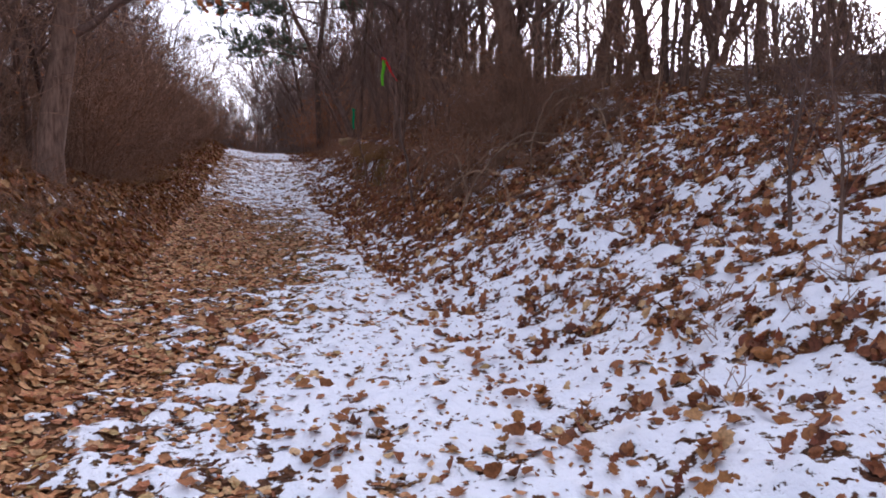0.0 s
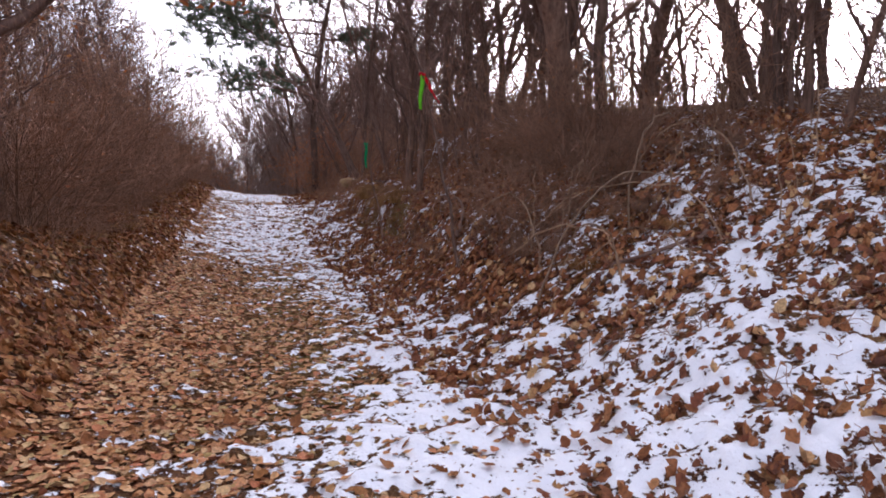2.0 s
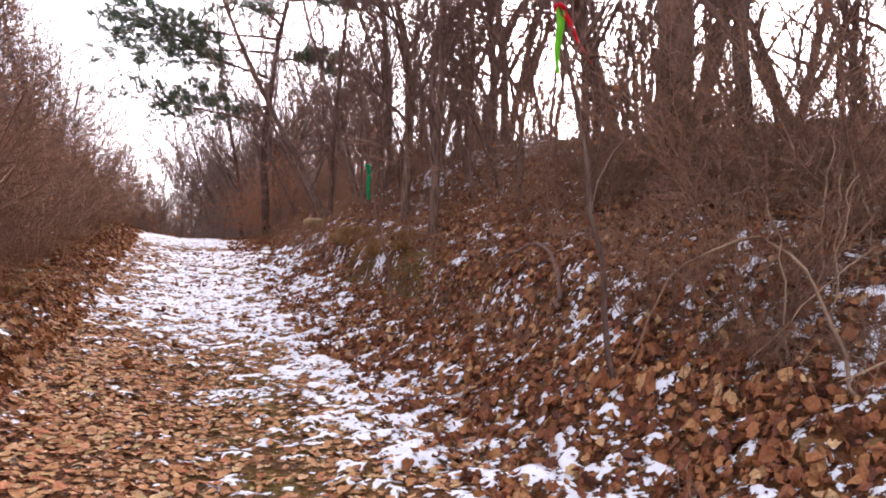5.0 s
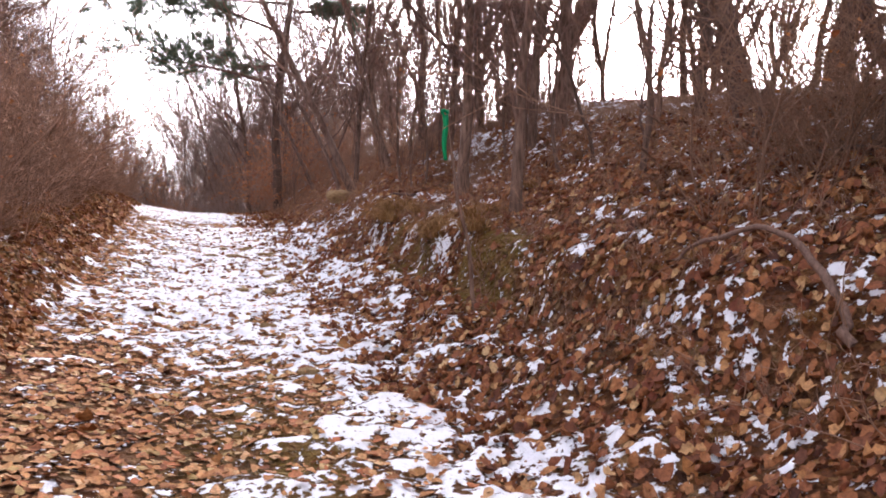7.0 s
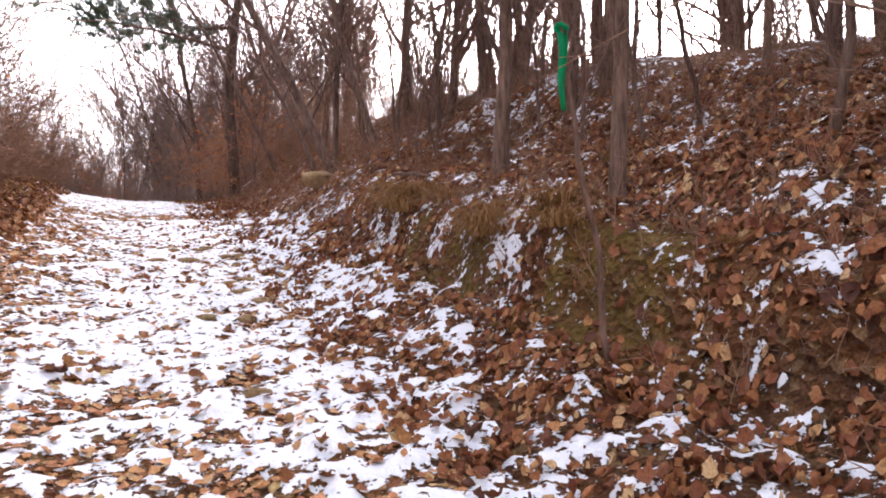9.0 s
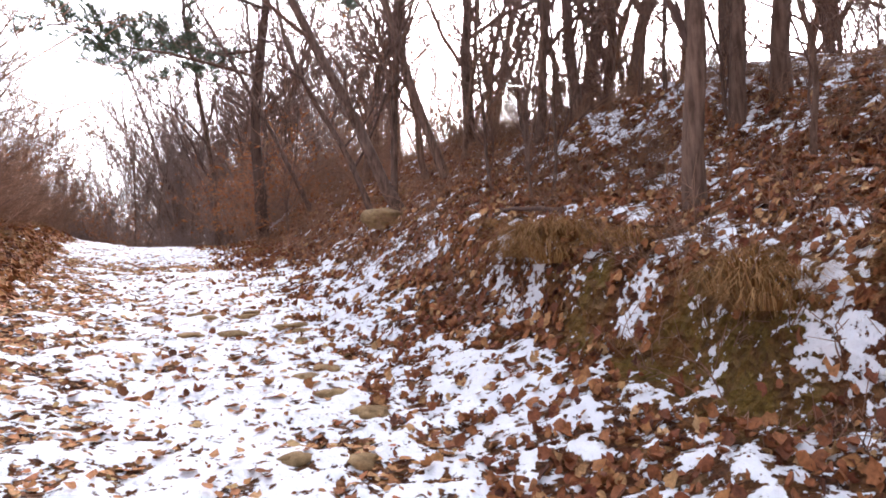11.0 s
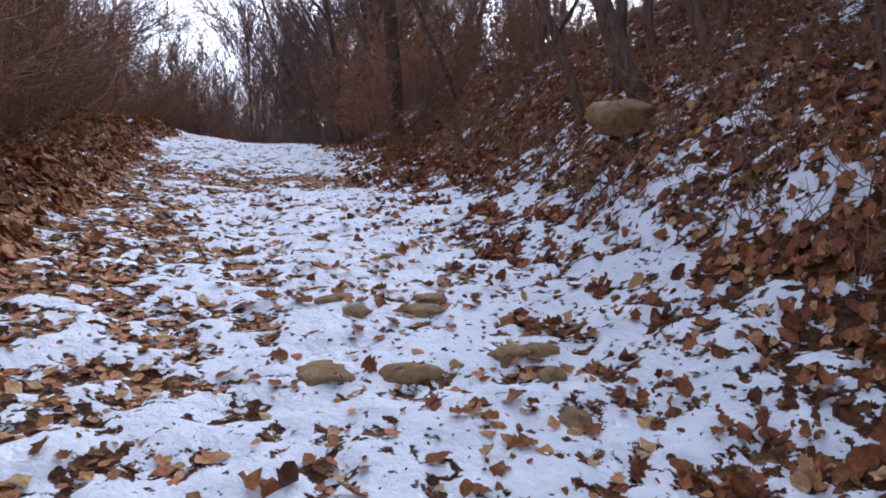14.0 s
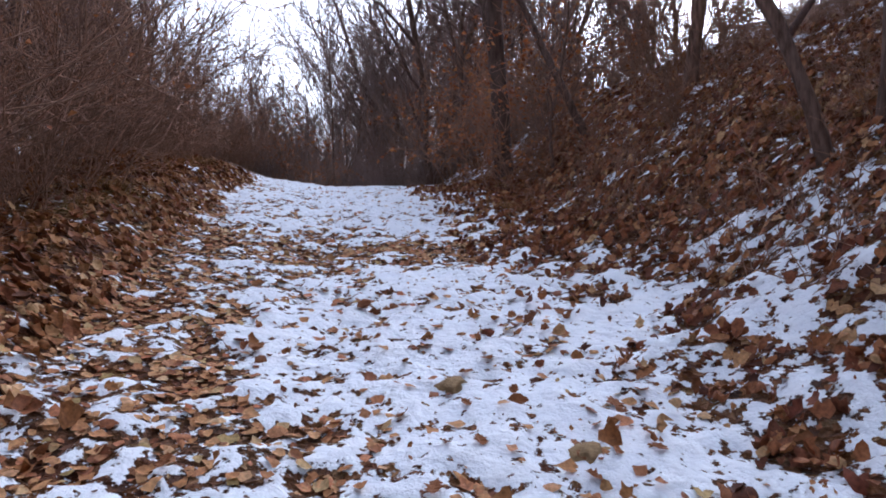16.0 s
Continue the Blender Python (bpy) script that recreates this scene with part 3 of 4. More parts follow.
# ---- oaks at the bend, with dry leaves hanging over the bank ----
oaks = []
for seed, x, y, h, r, lean in [(51, -5.3, 8.9, 9.0, 0.2, (0.02, 0.0)), (52, -6.6, 9.6, 8.0, 0.12, (0.05, 0.05))]:
    oak = bare_tree(seed, h, r, lean, 0.24, 18, leaves=0.5, name="oak_tree", label="oak on the bank still holding dry russet leaves")
    oak.matrix_basis = at_ground(x, y)
    oaks.append(oak)


def hanging_bough(tree, base, start, end, seed):
    """A limb of the oak that reaches over the track, hung with large dead leaves; places in world metres."""
    rng = random.Random(seed)
    limb, foliage = ([], []), ([], [])
    a, b = Vector(start) - base, Vector(end) - base
    line = [a.lerp(b, k / 8) + Vector((0, 0, 0.35 * math.sin(math.pi * k / 8) + rng.gauss(0, 0.03))) for k in range(9)]
    tube(limb, line, taper(0.03, 0.006, 9), 5)
    for j in range(30):
        p, d = along(line, rng.uniform(0.25, 1))
        c = wander(rng, p, side_way(rng, d, rng.uniform(0.5, 1.1), 0.0), rng.uniform(0.4, 0.9), 4, 0.2, -0.02)
        tube(limb, c, taper(0.009, 0.004, 5), 3, False)
        for w in range(5):
            q = along(c, rng.uniform(0.3, 1))[0]
            leaf_card(foliage, rng, q, rng.uniform(0.08, 0.15))
    bough = part("bough", mesh_of("bough", *limb, BARK), tree)
    tagged(part("leaf_cluster", mesh_of("leaf_cluster", *foliage, DRY_LEAF, False), bough, "large dead russet leaves"), kind="stuff")


OAK_BASE = Vector((-5.3, 8.9, float(ground_z(-5.3, 8.9))))
hanging_bough(oaks[0], OAK_BASE, (-5.3, 8.9, 4.6), (-3.3, 9.5, 4.25), 5)
hanging_bough(oaks[0], OAK_BASE, (-5.3, 8.9, 4.9), (-4.0, 9.0, 4.7), 6)


# ---- the wood in the distance ----
def far_woods(seed, count, region, label):
    """Many slim bare trees in one mass; region gives x, y and height."""
    rng = random.Random(seed)
    stems, twigs = ([], []), ([], [])
    for i in range(count):
        x, y, h = region(rng)
        line = wander(rng, Vector((x, y, float(ground_z(x, y)) - 0.2)), Vector((rng.gauss(0, 0.16), rng.gauss(0, 0.16), 1)), h, 5, 0.13, 0.03)
        tube(stems, line, taper(rng.uniform(0.02, 0.05) * (0.4 + h / 9), 0.008, 6), 4, False)
        for j in range(30):
            p, d = along(line, rng.uniform(0.06, 1) ** 0.75)
            b = wander(rng, p, side_way(rng, d, rng.uniform(0.35, 0.85), 0.35), h * rng.uniform(0.12, 0.3), 2, 0.18, 0.08)
            tube(twigs, b, taper(0.014, 0.008, 3), 3, False)
            for w in range(3):
                p2, d2 = along(b, rng.uniform(0.2, 1))
                tube(twigs, wander(rng, p2, side_way(rng, d2, 0.5, 0.3), h * rng.uniform(0.06, 0.14), 1, 0.15), taper(0.011, 0.006, 2), 3, False)
    ob = new("far_woods")
    tagged(part("stem_mass", mesh_of("stem_mass", *stems, BARK), ob), kind="stuff")
    # these twigs carry the haze in their colour, the stems don't
    tagged(part("twig_mass", mesh_of("twig_mass", *twigs, HAZED_TWIG), ob), kind="stuff")
    return tagged(ob, label, "woods", kind="stuff")


def thicket(seed, count, region, mat, label):
    """A mass of fine upright scrub stems; region gives x, y and height."""
    rng = random.Random(seed)
    stalks = ([], [])
    for i in range(count):
        x, y, h = region(rng)
        z = float(ground_z(x, y)) - 0.1
        for j in range(7):
            line = wander(rng, Vector((x + rng.gauss(0, 0.25), y + rng.gauss(0, 0.25), z)), Vector((rng.gauss(0, 0.32), rng.gauss(0, 0.32), 1)), h * rng.uniform(0.5, 1.1), 3, 0.16, 0.02)
            tube(stalks, line, taper(0.013, 0.006, 4), 3, False)
            for w in range(7):
                p, d = along(line, rng.uniform(0.1, 1))
                tube(stalks, wander(rng, p, side_way(rng, d, rng.uniform(0.4, 1.0), 0.15), h * rng.uniform(0.12, 0.3), 1, 0.2), taper(0.008, 0.004, 2), 3, False)
    return tagged(new("thicket", mesh_of("thicket", *stalks, mat)), label, "thicket", kind="stuff")


def beyond_crest(rng):
    y = rng.uniform(42, 80)
    s = rng.uniform(-9 if y > 50 else -4, 14)
    return s + float(middle(y)), y, (4.0 + 4.6 * float(ease(-2.6, 2.6, s))) * rng.uniform(0.7, 1.15)


def left_wood(rng):
    y = rng.uniform(-8, 75)
    return -rng.uniform(9, 34) + float(middle(y)), y, rng.uniform(3.5, 7.5)


def over_ridge(rng):
    y = rng.uniform(-6, 70)
    return rng.uniform(12.5, 28) + float(middle(y)), y, rng.uniform(3.5, 8.5)


def crest_of_ridge(rng):
    y = rng.uniform(0, 15)
    return rng.uniform(11, 17) + float(middle(y)), y, rng.uniform(3.5, 6.5)


def behind(rng):
    return rng.uniform(-25, 25), rng.uniform(-45, -14), rng.uniform(3.5, 8.5)


def crest_scrub(rng):
    y = rng.uniform(40, 56)
    return rng.uniform(-7, 9) + float(middle(y)), y, rng.uniform(1.2, 2.6)


def ridge_scrub(rng):
    y = 1 + 33 * rng.random() ** 1.6
    return rng.uniform(8.0, 14) + float(middle(y)), y, rng.uniform(0.8, 2.8)


far_woods(61, 460, beyond_crest, "hazy bare woodland beyond the crest of the track")
far_woods(62, 130, left_wood, "bare woodland behind the leafy bank")
far_woods(63, 120, over_ridge, "bare woodland beyond the ridge of the hillside")
far_woods(67, 45, crest_of_ridge, "slim bare trees standing behind the ridge")
far_woods(64, 25, behind, "bare woodland where the track comes from")
thicket(65, 420, crest_scrub, HAZED_TWIG, "hazy grey-brown scrub closing the end of the track")
thicket(66, 150, ridge_scrub, TWIG, "fine bare scrub along the ridge of the hillside")

# ---- the pine whose boughs reach over the track ----
def needle_tuft(store, rng, p, way, size, count):
    verts, faces = store
    for i in range(count):
        d = side_way(rng, way, rng.uniform(0.2, 1.3), 0.15)
        u = d.orthogonal().normalized() * 0.012
        q = p + way * rng.uniform(-0.5, 0.5) * size
        k = len(verts)
        verts.extend([q - u, q + u, q + d * size * rng.uniform(0.6, 1.1)])
        faces.append((k, k + 1, k + 2))


def pine(x, y):
    rng = random.Random(77)
    ob = new("pine_tree")
    ob.matrix_basis = at_ground(x, y)
    trunk = ([], [])
    line = wander(rng, Vector((0, 0, -0.3)), Vector((-0.09, -0.02, 1)), 12.5, 16, 0.035, 0.01)
    tube(trunk, line, [0.17 * (1 - 0.8 * k / 16) for k in range(17)], 9)
    part("trunk", mesh_of("trunk", *trunk, PINE_BARK), ob)
    for h, turn, ln, full in [(0.36, 3.25, 4.6, 0.5), (0.42, 2.7, 3.6, 0.6), (0.50, 3.5, 5.2, 0.9), (0.56, 0.4, 2.6, 0.8), (0.58, 2.9, 6.0, 1.0), (0.62, 3.3, 6.4, 1.0), (0.66, 4.4, 4.0, 1.0),
                              (0.70, 2.5, 5.2, 1.0), (0.74, 0.2, 3.6, 1.0), (0.78, 3.4, 4.6, 1.0), (0.84, 1.2, 3.2, 1.0), (0.88, 2.9, 3.4, 1.0), (0.93, 4.6, 2.2, 1.0), (0.97, 3.1, 1.8, 1.0)]:
        limb, needles = ([], []), ([], [])
        p, d = along(line, h)
        b = wander(rng, p, Vector((math.cos(turn), math.sin(turn), 0.16)), ln, 8, 0.11, 0.015)
        tube(limb, b, taper(0.05, 0.012, 9), 6)
        for j in range(40):
            g = rng.uniform(0.25, 1.0)
            p2, d2 = along(b, g)
            c = wander(rng, p2, side_way(rng, d2, rng.uniform(0.5, 1.0), 0.1), ln * rng.uniform(0.12, 0.32), 3, 0.16, 0.03)
            tube(limb, c, taper(0.014, 0.005, 4), 3)
            if rng.random() < full:
                for w in range(8):
                    p3, d3 = along(c, rng.uniform(0.25, 1.0))
                    needle_tuft(needles, rng, p3 + Vector((rng.gauss(0, 0.16), rng.gauss(0, 0.16), rng.gauss(0, 0.08))), side_way(rng, d3, 0.5, 0.15), 0.24, 26)
        bough = part("bough", mesh_of("bough", *limb, PINE_BARK), ob)
        tagged(part("needle_mass", mesh_of("needle_mass", *needles, NEEDLE, False), bough, "dark green needle tufts"), kind="stuff")
    return tagged(ob, "tall pine with dark green boughs leaning over the track", "tree")


pine(-5.95, 32.6)


def leaning_tree(x, y, seed, height, radius, lean, label):
    ob = bare_tree(seed, height, radius, lean, 0.3, 15, crook=0.05, label=label, name="leaning_tree")
    ob.matrix_basis = at_ground(x, y)
    return ob


leaning_tree(-3.1, 24.9, 41, 10, 0.10, (-0.55, -0.1), "thick bare tree leaning out over the track")
leaning_tree(-2.3, 25.6, 42, 9, 0.085, (-0.35, 0.1), "bare tree leaning out over the track")
leaning_tree(-4.6, 31.5, 43, 8, 0.07, (-0.6, 0.05), "slender bare tree leaning low over the track")


# ---- marker ribbons ----
def ribbon(store_name, mat, length, width, twist, sway, parent, label):
    verts, faces = [], []
    n = 14
    for k in range(n + 1):
        f = k / n
        a = twist * f
        c = Vector((sway[0] * f + 0.008 * math.sin(7 * f), sway[1] * f, -length * f))
        u = Vector((math.cos(a), math.sin(a), 0)) * width * 0.5 * (1 - 0.15 * f)
        verts.extend([c - u, c + u])
        if k:
            i = 2 * k
            faces.append((i - 2, i - 1, i + 1, i))
    me = mesh_of(store_name, verts, faces, mat)
    ob = part(store_name, me, parent, label)
    sol = ob.modifiers.new("thickness", "SOLIDIFY")
    sol.thickness = 0.003
    return ob


def knot(mat, parent, radius):
    store = ([], [])
    ring = [Vector((radius * math.cos(a), radius * math.sin(a), 0.015 * math.sin(2 * a))) for a in [i * math.pi / 6 for i in range(13)]]
    tube(store, ring, [0.014] * 13, 5)
    return part("knot", mesh_of("knot", *store, mat), parent)


RED = ribbon_material("red_ribbon", (0.75, 0.02, 0.03))
LIME = ribbon_material("lime_ribbon", (0.22, 0.75, 0.03))
TEAL = ribbon_material("green_ribbon", (0.0, 0.42, 0.16))
mark = new("trail_ribbon")
mark.matrix_basis = pose(-0.94, 10.7, 3.78)
ribbon("lime_tail", LIME, 0.42, 0.055, 0.9, (-0.03, 0.0), mark, "bright lime green tape")
ribbon("red_tail", RED, 0.34, 0.05, 1.2, (0.20, 0.03), mark, "bright red tape")
knot(RED, mark, 0.03)
tagged(mark, "red and lime green marker tape tied to a thin stem", "ribbon")
mark2 = new("trail_ribbon")
mark2.matrix_basis = pose(-2.12, 15.85, 3.71)
ribbon("green_tail", TEAL, 0.47, 0.06, 0.7, (0.0, 0.0), mark2, "emerald green tape")
knot(TEAL, mark2, 0.03)
tagged(mark2, "long emerald green marker tape tied to a thin stem", "ribbon")


def stem_for_ribbon(x, y, z, seed, lean):
    rng = random.Random(seed)
    base = Vector((x - lean[0], y - lean[1], float(ground_z(x - lean[0], y - lean[1])) - 0.1))
    store = ([], [])
    top = Vector((x, y, z))
    line = [base.lerp(top, k / 8) + Vector((rng.gauss(0, 0.02), rng.gauss(0, 0.02), 0)) * (0 if k in (0, 8) else 1) for k in range(9)]
    line += wander(rng, top, top - base, 1.6, 5, 0.08, 0.02)[1:]
    ob = new("sapling")
    tube(store, line, taper(0.024, 0.006, len(line)), 6)
    side = ([], [])
    for i in range(14):
        p, d = along(line, rng.uniform(0.3, 1))
        b = wander(rng, p, side_way(rng, d, 0.8, 0.2), rng.uniform(0.4, 1.1), 4, 0.14, 0.04)
        tube(side, b, taper(0.008, 0.003, 5), 4)
    part("trunk", mesh_of("trunk", *store, BARK), ob)
    part("crown", mesh_of("crown", *side, TWIG), ob)
    return tagged(ob, "thin bare sapling with marker tape tied on", "tree")


stem_for_ribbon(-0.94, 10.7, 3.78, 3, (-0.5, -0.5))
stem_for_ribbon(-2.12, 15.85, 3.71, 4, (-0.35, -0.2))


# ---- stones ----
def stone(seed, x, y, a, b, c, turn, label, name="stone", raised=0.0, tip=0.0):
    rng = random.Random(seed)
    bm = bmesh.new()
    bmesh.ops.create_icosphere(bm, subdivisions=3, radius=1.0)
    off = Vector((rng.uniform(0, 50), rng.uniform(0, 50), 0))
    for v in bm.verts:
        p = v.co.copy()
        k = 1 + 0.55 * noise.noise(p * 1.3 + off) + 0.22 * noise.noise(p * 3.2 + off)
        p.z = math.copysign(abs(p.z) ** 0.6, p.z) + 0.12 * noise.noise(p * 2 + off)
        v.co = Vector((p.x * a * k, p.y * b * k, p.z * c))
    me = bpy.data.meshes.new(name)
    bm.to_mesh(me)
    bm.free()
    me.materials.append(STONE)
    me.polygons.foreach_set("use_smooth", [True] * len(me.polygons))
    ob = new(name, me)
    ob.matrix_basis = pose(x, y, float(ground_z(x, y)) + raised, tip, 0, turn)
    return tagged(ob, label, "stone", group="stones of the track" if name == "stone" else "")


stone(1, -3.53, 24.55, 0.31, 0.24, 0.16, 10, "flat mossy sandstone slab jutting from the leafy bank", "boulder", 0.15, 10)
STONES = [(-4.07, 19.3, 0.17), (-4.3, 19.68, 0.13), (-4.36, 20.31, 0.14), (-4.5, 20.1, 0.12), (-4.59, 21.25, 0.09), (-4.79, 21.83, 0.12), (-4.63, 21.87, 0.10),
          (-5.2, 22.41, 0.14), (-5.17, 22.62, 0.12), (-5.65, 21.65, 0.15), (-5.26, 21.67, 0.14), (-5.72, 22.62, 0.13), (-5.6, 22.4, 0.11), (-4.52, 18.57, 0.09),
          (-4.16, 18.51, 0.10), (-4.62, 21.6, 0.08), (-5.5, 23.6, 0.09), (-3.33, 15.1, 0.10), (-3.9, 16.6, 0.09), (-6.1, 24.2, 0.09)]
FLAT = "flat tan sandstone showing through the snow"
rng = random.Random(12)
for x, y, a in STONES:
    stone(rng.randrange(999), x, y, a, a * rng.uniform(0.6, 0.85), 0.042, rng.uniform(0, 180), FLAT, raised=0.034)


# ---- dry grass ----
def tussock(seed, count, height, droop):
    rng = random.Random(seed)
    verts, faces = [], []
    for i in range(count):
        a, q = rng.uniform(0, 6.28), 0.16 * rng.random() ** 0.5
        p = Vector((q * math.cos(a), q * math.sin(a), -0.03))
        d = Vector((math.cos(a) * rng.uniform(0.2, 0.9), math.sin(a) * rng.uniform(0.2, 0.9), 1)).normalized()
        u = Vector((-math.sin(a), math.cos(a), 0)) * rng.uniform(0.003, 0.006)
        ln = height * rng.uniform(0.5, 1.1)
        k = len(verts)
        for j in range(4):
            verts.extend([p - u * (1 - j / 4), p + u * (1 - j / 4)])
            p = p + d * ln / 4
            d = (d + Vector((math.cos(a) * 0.2, math.sin(a) * 0.2, -droop))).normalized()
        verts.append(p)
        for j in range(3):
            faces.append((k + 2 * j, k + 2 * j + 1, k + 2 * j + 3, k + 2 * j + 2))
        faces.append((k + 6, k + 7, k + 8))
    ob = new("grass_tussock", mesh_of("grass_tussock", verts, faces, STRAW, False))
    return tagged(ob, "tuft of long dry straw-coloured grass on bank", "grass", group="dry grass tufts")


tufts = [tussock(1, 170, 0.42, 0.5), tussock(2, 190, 0.32, 0.4), tussock(3, 190, 0.5, 0.75)]
laid = set()


def set_tuft(k, x, y, turn, size):
    m = at_ground(x, y, turn, size)
    if k in laid:
        return copy_thing(tufts[k], m)
    laid.add(k)
    tufts[k].matrix_basis = m
    return tufts[k]


rng = random.Random(21)
for x, y in [(-2.39, 20.4), (-2.3, 20.6), (-2.5, 20.15), (-2.25, 20.3), (-2.45, 20.9), (-2.55, 20.6), (-2.15, 20.0), (-2.35, 20.65), (-2.05, 19.6), (-1.6, 17.3), (-1.5, 17.6), (-1.92, 18.3), (-1.85, 18.5), (-2.0, 18.15), (-1.98, 18.45), (-2.45, 20.6), (-2.6, 20.75), (-2.55, 20.45)]:
    set_tuft(2, x, y, rng.uniform(0, 6), rng.uniform(0.9, 1.2))
for i in range(34):
    y = rng.uniform(12.5, 20.5)
    set_tuft(rng.randrange(3), rng.uniform(2.4, 3.5) + float(middle(y)), y, rng.uniform(0, 6.28), rng.uniform(0.35, 0.7))
for i in range(80):
    left = rng.random() < 0.6
    y = rng.uniform(3, 33)
    s = rng.uniform(-3.4, -2.0) if left else rng.uniform(2.4, 4.6)
    set_tuft(rng.randrange(3), s + float(middle(y)), y, rng.uniform(0, 6.28), rng.uniform(0.5, 1.0))


# ---- dead stems and seedlings standing in the leaf litter ----
def undergrowth(seed, count, region, label):
    rng = random.Random(seed)
    store = ([], [])
    for i in range(count):
        x, y, h = region(rng)
        z = float(ground_z(x, y)) - 0.03
        for j in range(rng.randint(2, 5)):
            line = wander(rng, Vector((x + rng.gauss(0, 0.05), y + rng.gauss(0, 0.05), z)), Vector((rng.gauss(0, 0.55), rng.gauss(0, 0.55), 1)), h * rng.uniform(0.5, 1.2), 3, 0.25, -0.12)
            tube(store, line, taper(0.005, 0.002, 4), 3, False)
            for w in range(3):
                p, d = along(line, rng.uniform(0.2, 1))
                tube(store, wander(rng, p, side_way(rng, d, 0.8, 0.0), h * rng.uniform(0.15, 0.4), 1, 0.2), taper(0.0032, 0.0018, 2), 3, False)
    return tagged(new("undergrowth", mesh_of("undergrowth", *store, BRUSH)), label, "undergrowth", kind="stuff")


def on_slope(rng):
    y = rng.uniform(11.5, 32)
    return rng.uniform(2.7, 8) + float(middle(y)), y, rng.uniform(0.15, 0.6)


def in_clearing(rng):
    y = rng.uniform(3, 11.5)
    return rng.uniform(2.2, 9) + float(middle(y)), y, rng.uniform(0.12, 0.4)


def on_bank(rng):
    y = rng.uniform(4, 34)
    return rng.uniform(-4, -2.2) + float(middle(y)), y, rng.uniform(0.2, 0.7)


undergrowth(71, 1900, on_slope, "thin dead stems and seedlings among hillside leaves")
undergrowth(72, 320, in_clearing, "thin dead stems poking through snow and leaves")
undergrowth(73, 900, on_bank, "thin dead stems among leaves of the bank")


# ---- fallen leaves ----
def leaf_shape(seed, lobes, n=3, crisp=1.0):
    """Outline of a lobed leaf, 1 long, curled; returns verts and triangles."""
    rng = random.Random(seed)
    mid = [Vector((k / n, 0, 0)) for k in range(n + 1)]
    verts, faces = [], []
    curl, fold = crisp * rng.uniform(0.15, 0.5), crisp * rng.uniform(0.15, 0.5)
    width = rng.uniform(0.30, 0.42)
    for k, p in enumerate(mid):
        f = k / n
        w = width * math.sin(math.pi * min(1, 0.12 + 0.88 * f) ** 0.9) * (1 + (lobes if k % 2 else -lobes))
        if k == n:
            w = 0.02
        lift = curl * (f - 0.4) ** 2
        for side in (-1, 0, 1):
            verts.append(Vector((p.x - 0.5 + rng.uniform(-0.03, 0.03), side * w, lift + abs(side) * w * fold * rng.uniform(0.4, 1.3))))
        if k:
            i = 3 * k
            faces.extend([(i - 3, i - 2, i + 1), (i - 3, i + 1, i), (i - 2, i - 1, i + 2), (i - 2, i + 2, i + 1)])
    return np.array([tuple(v) for v in verts]), np.array(faces)


LARGE_FORMS = [leaf_shape(11, 0.22, 7), leaf_shape(12, 0.3, 7), leaf_shape(13, 0.08, 6), leaf_shape(14, 0.25, 9)]
LEAF_FORMS = [leaf_shape(1, 0.15), leaf_shape(2, 0.22), leaf_shape(3, 0.0), leaf_shape(4, 0.26), leaf_shape(5, 0.1)]
CRISP_FORMS = [leaf_shape(21, 0.2, 5, 2.2), leaf_shape(22, 0.3, 5, 2.6), leaf_shape(23, 0.1, 4, 1.8), leaf_shape(24, 0.26, 5, 3.0), leaf_shape(25, 0.15, 4, 2.4)]


def turned(roll, pitch, yaw):
    """Rotation matrices for arrays of angles."""
    cr, sr, cp, sp, cy, sy = np.cos(roll), np.sin(roll), np.cos(pitch), np.sin(pitch), np.cos(yaw), np.sin(yaw)
    m = np.empty((len(roll), 3, 3))
    m[:, 0, 0], m[:, 0, 1], m[:, 0, 2] = cy * cp, cy * sp * sr - sy * cr, cy * sp * cr + sy * sr
    m[:, 1, 0], m[:, 1, 1], m[:, 1, 2] = sy * cp, sy * sp * sr + cy * cr, sy * sp * cr - cy * sr
    m[:, 2, 0], m[:, 2, 1], m[:, 2, 2] = -sp, cp * sr, cp * cr
    return m


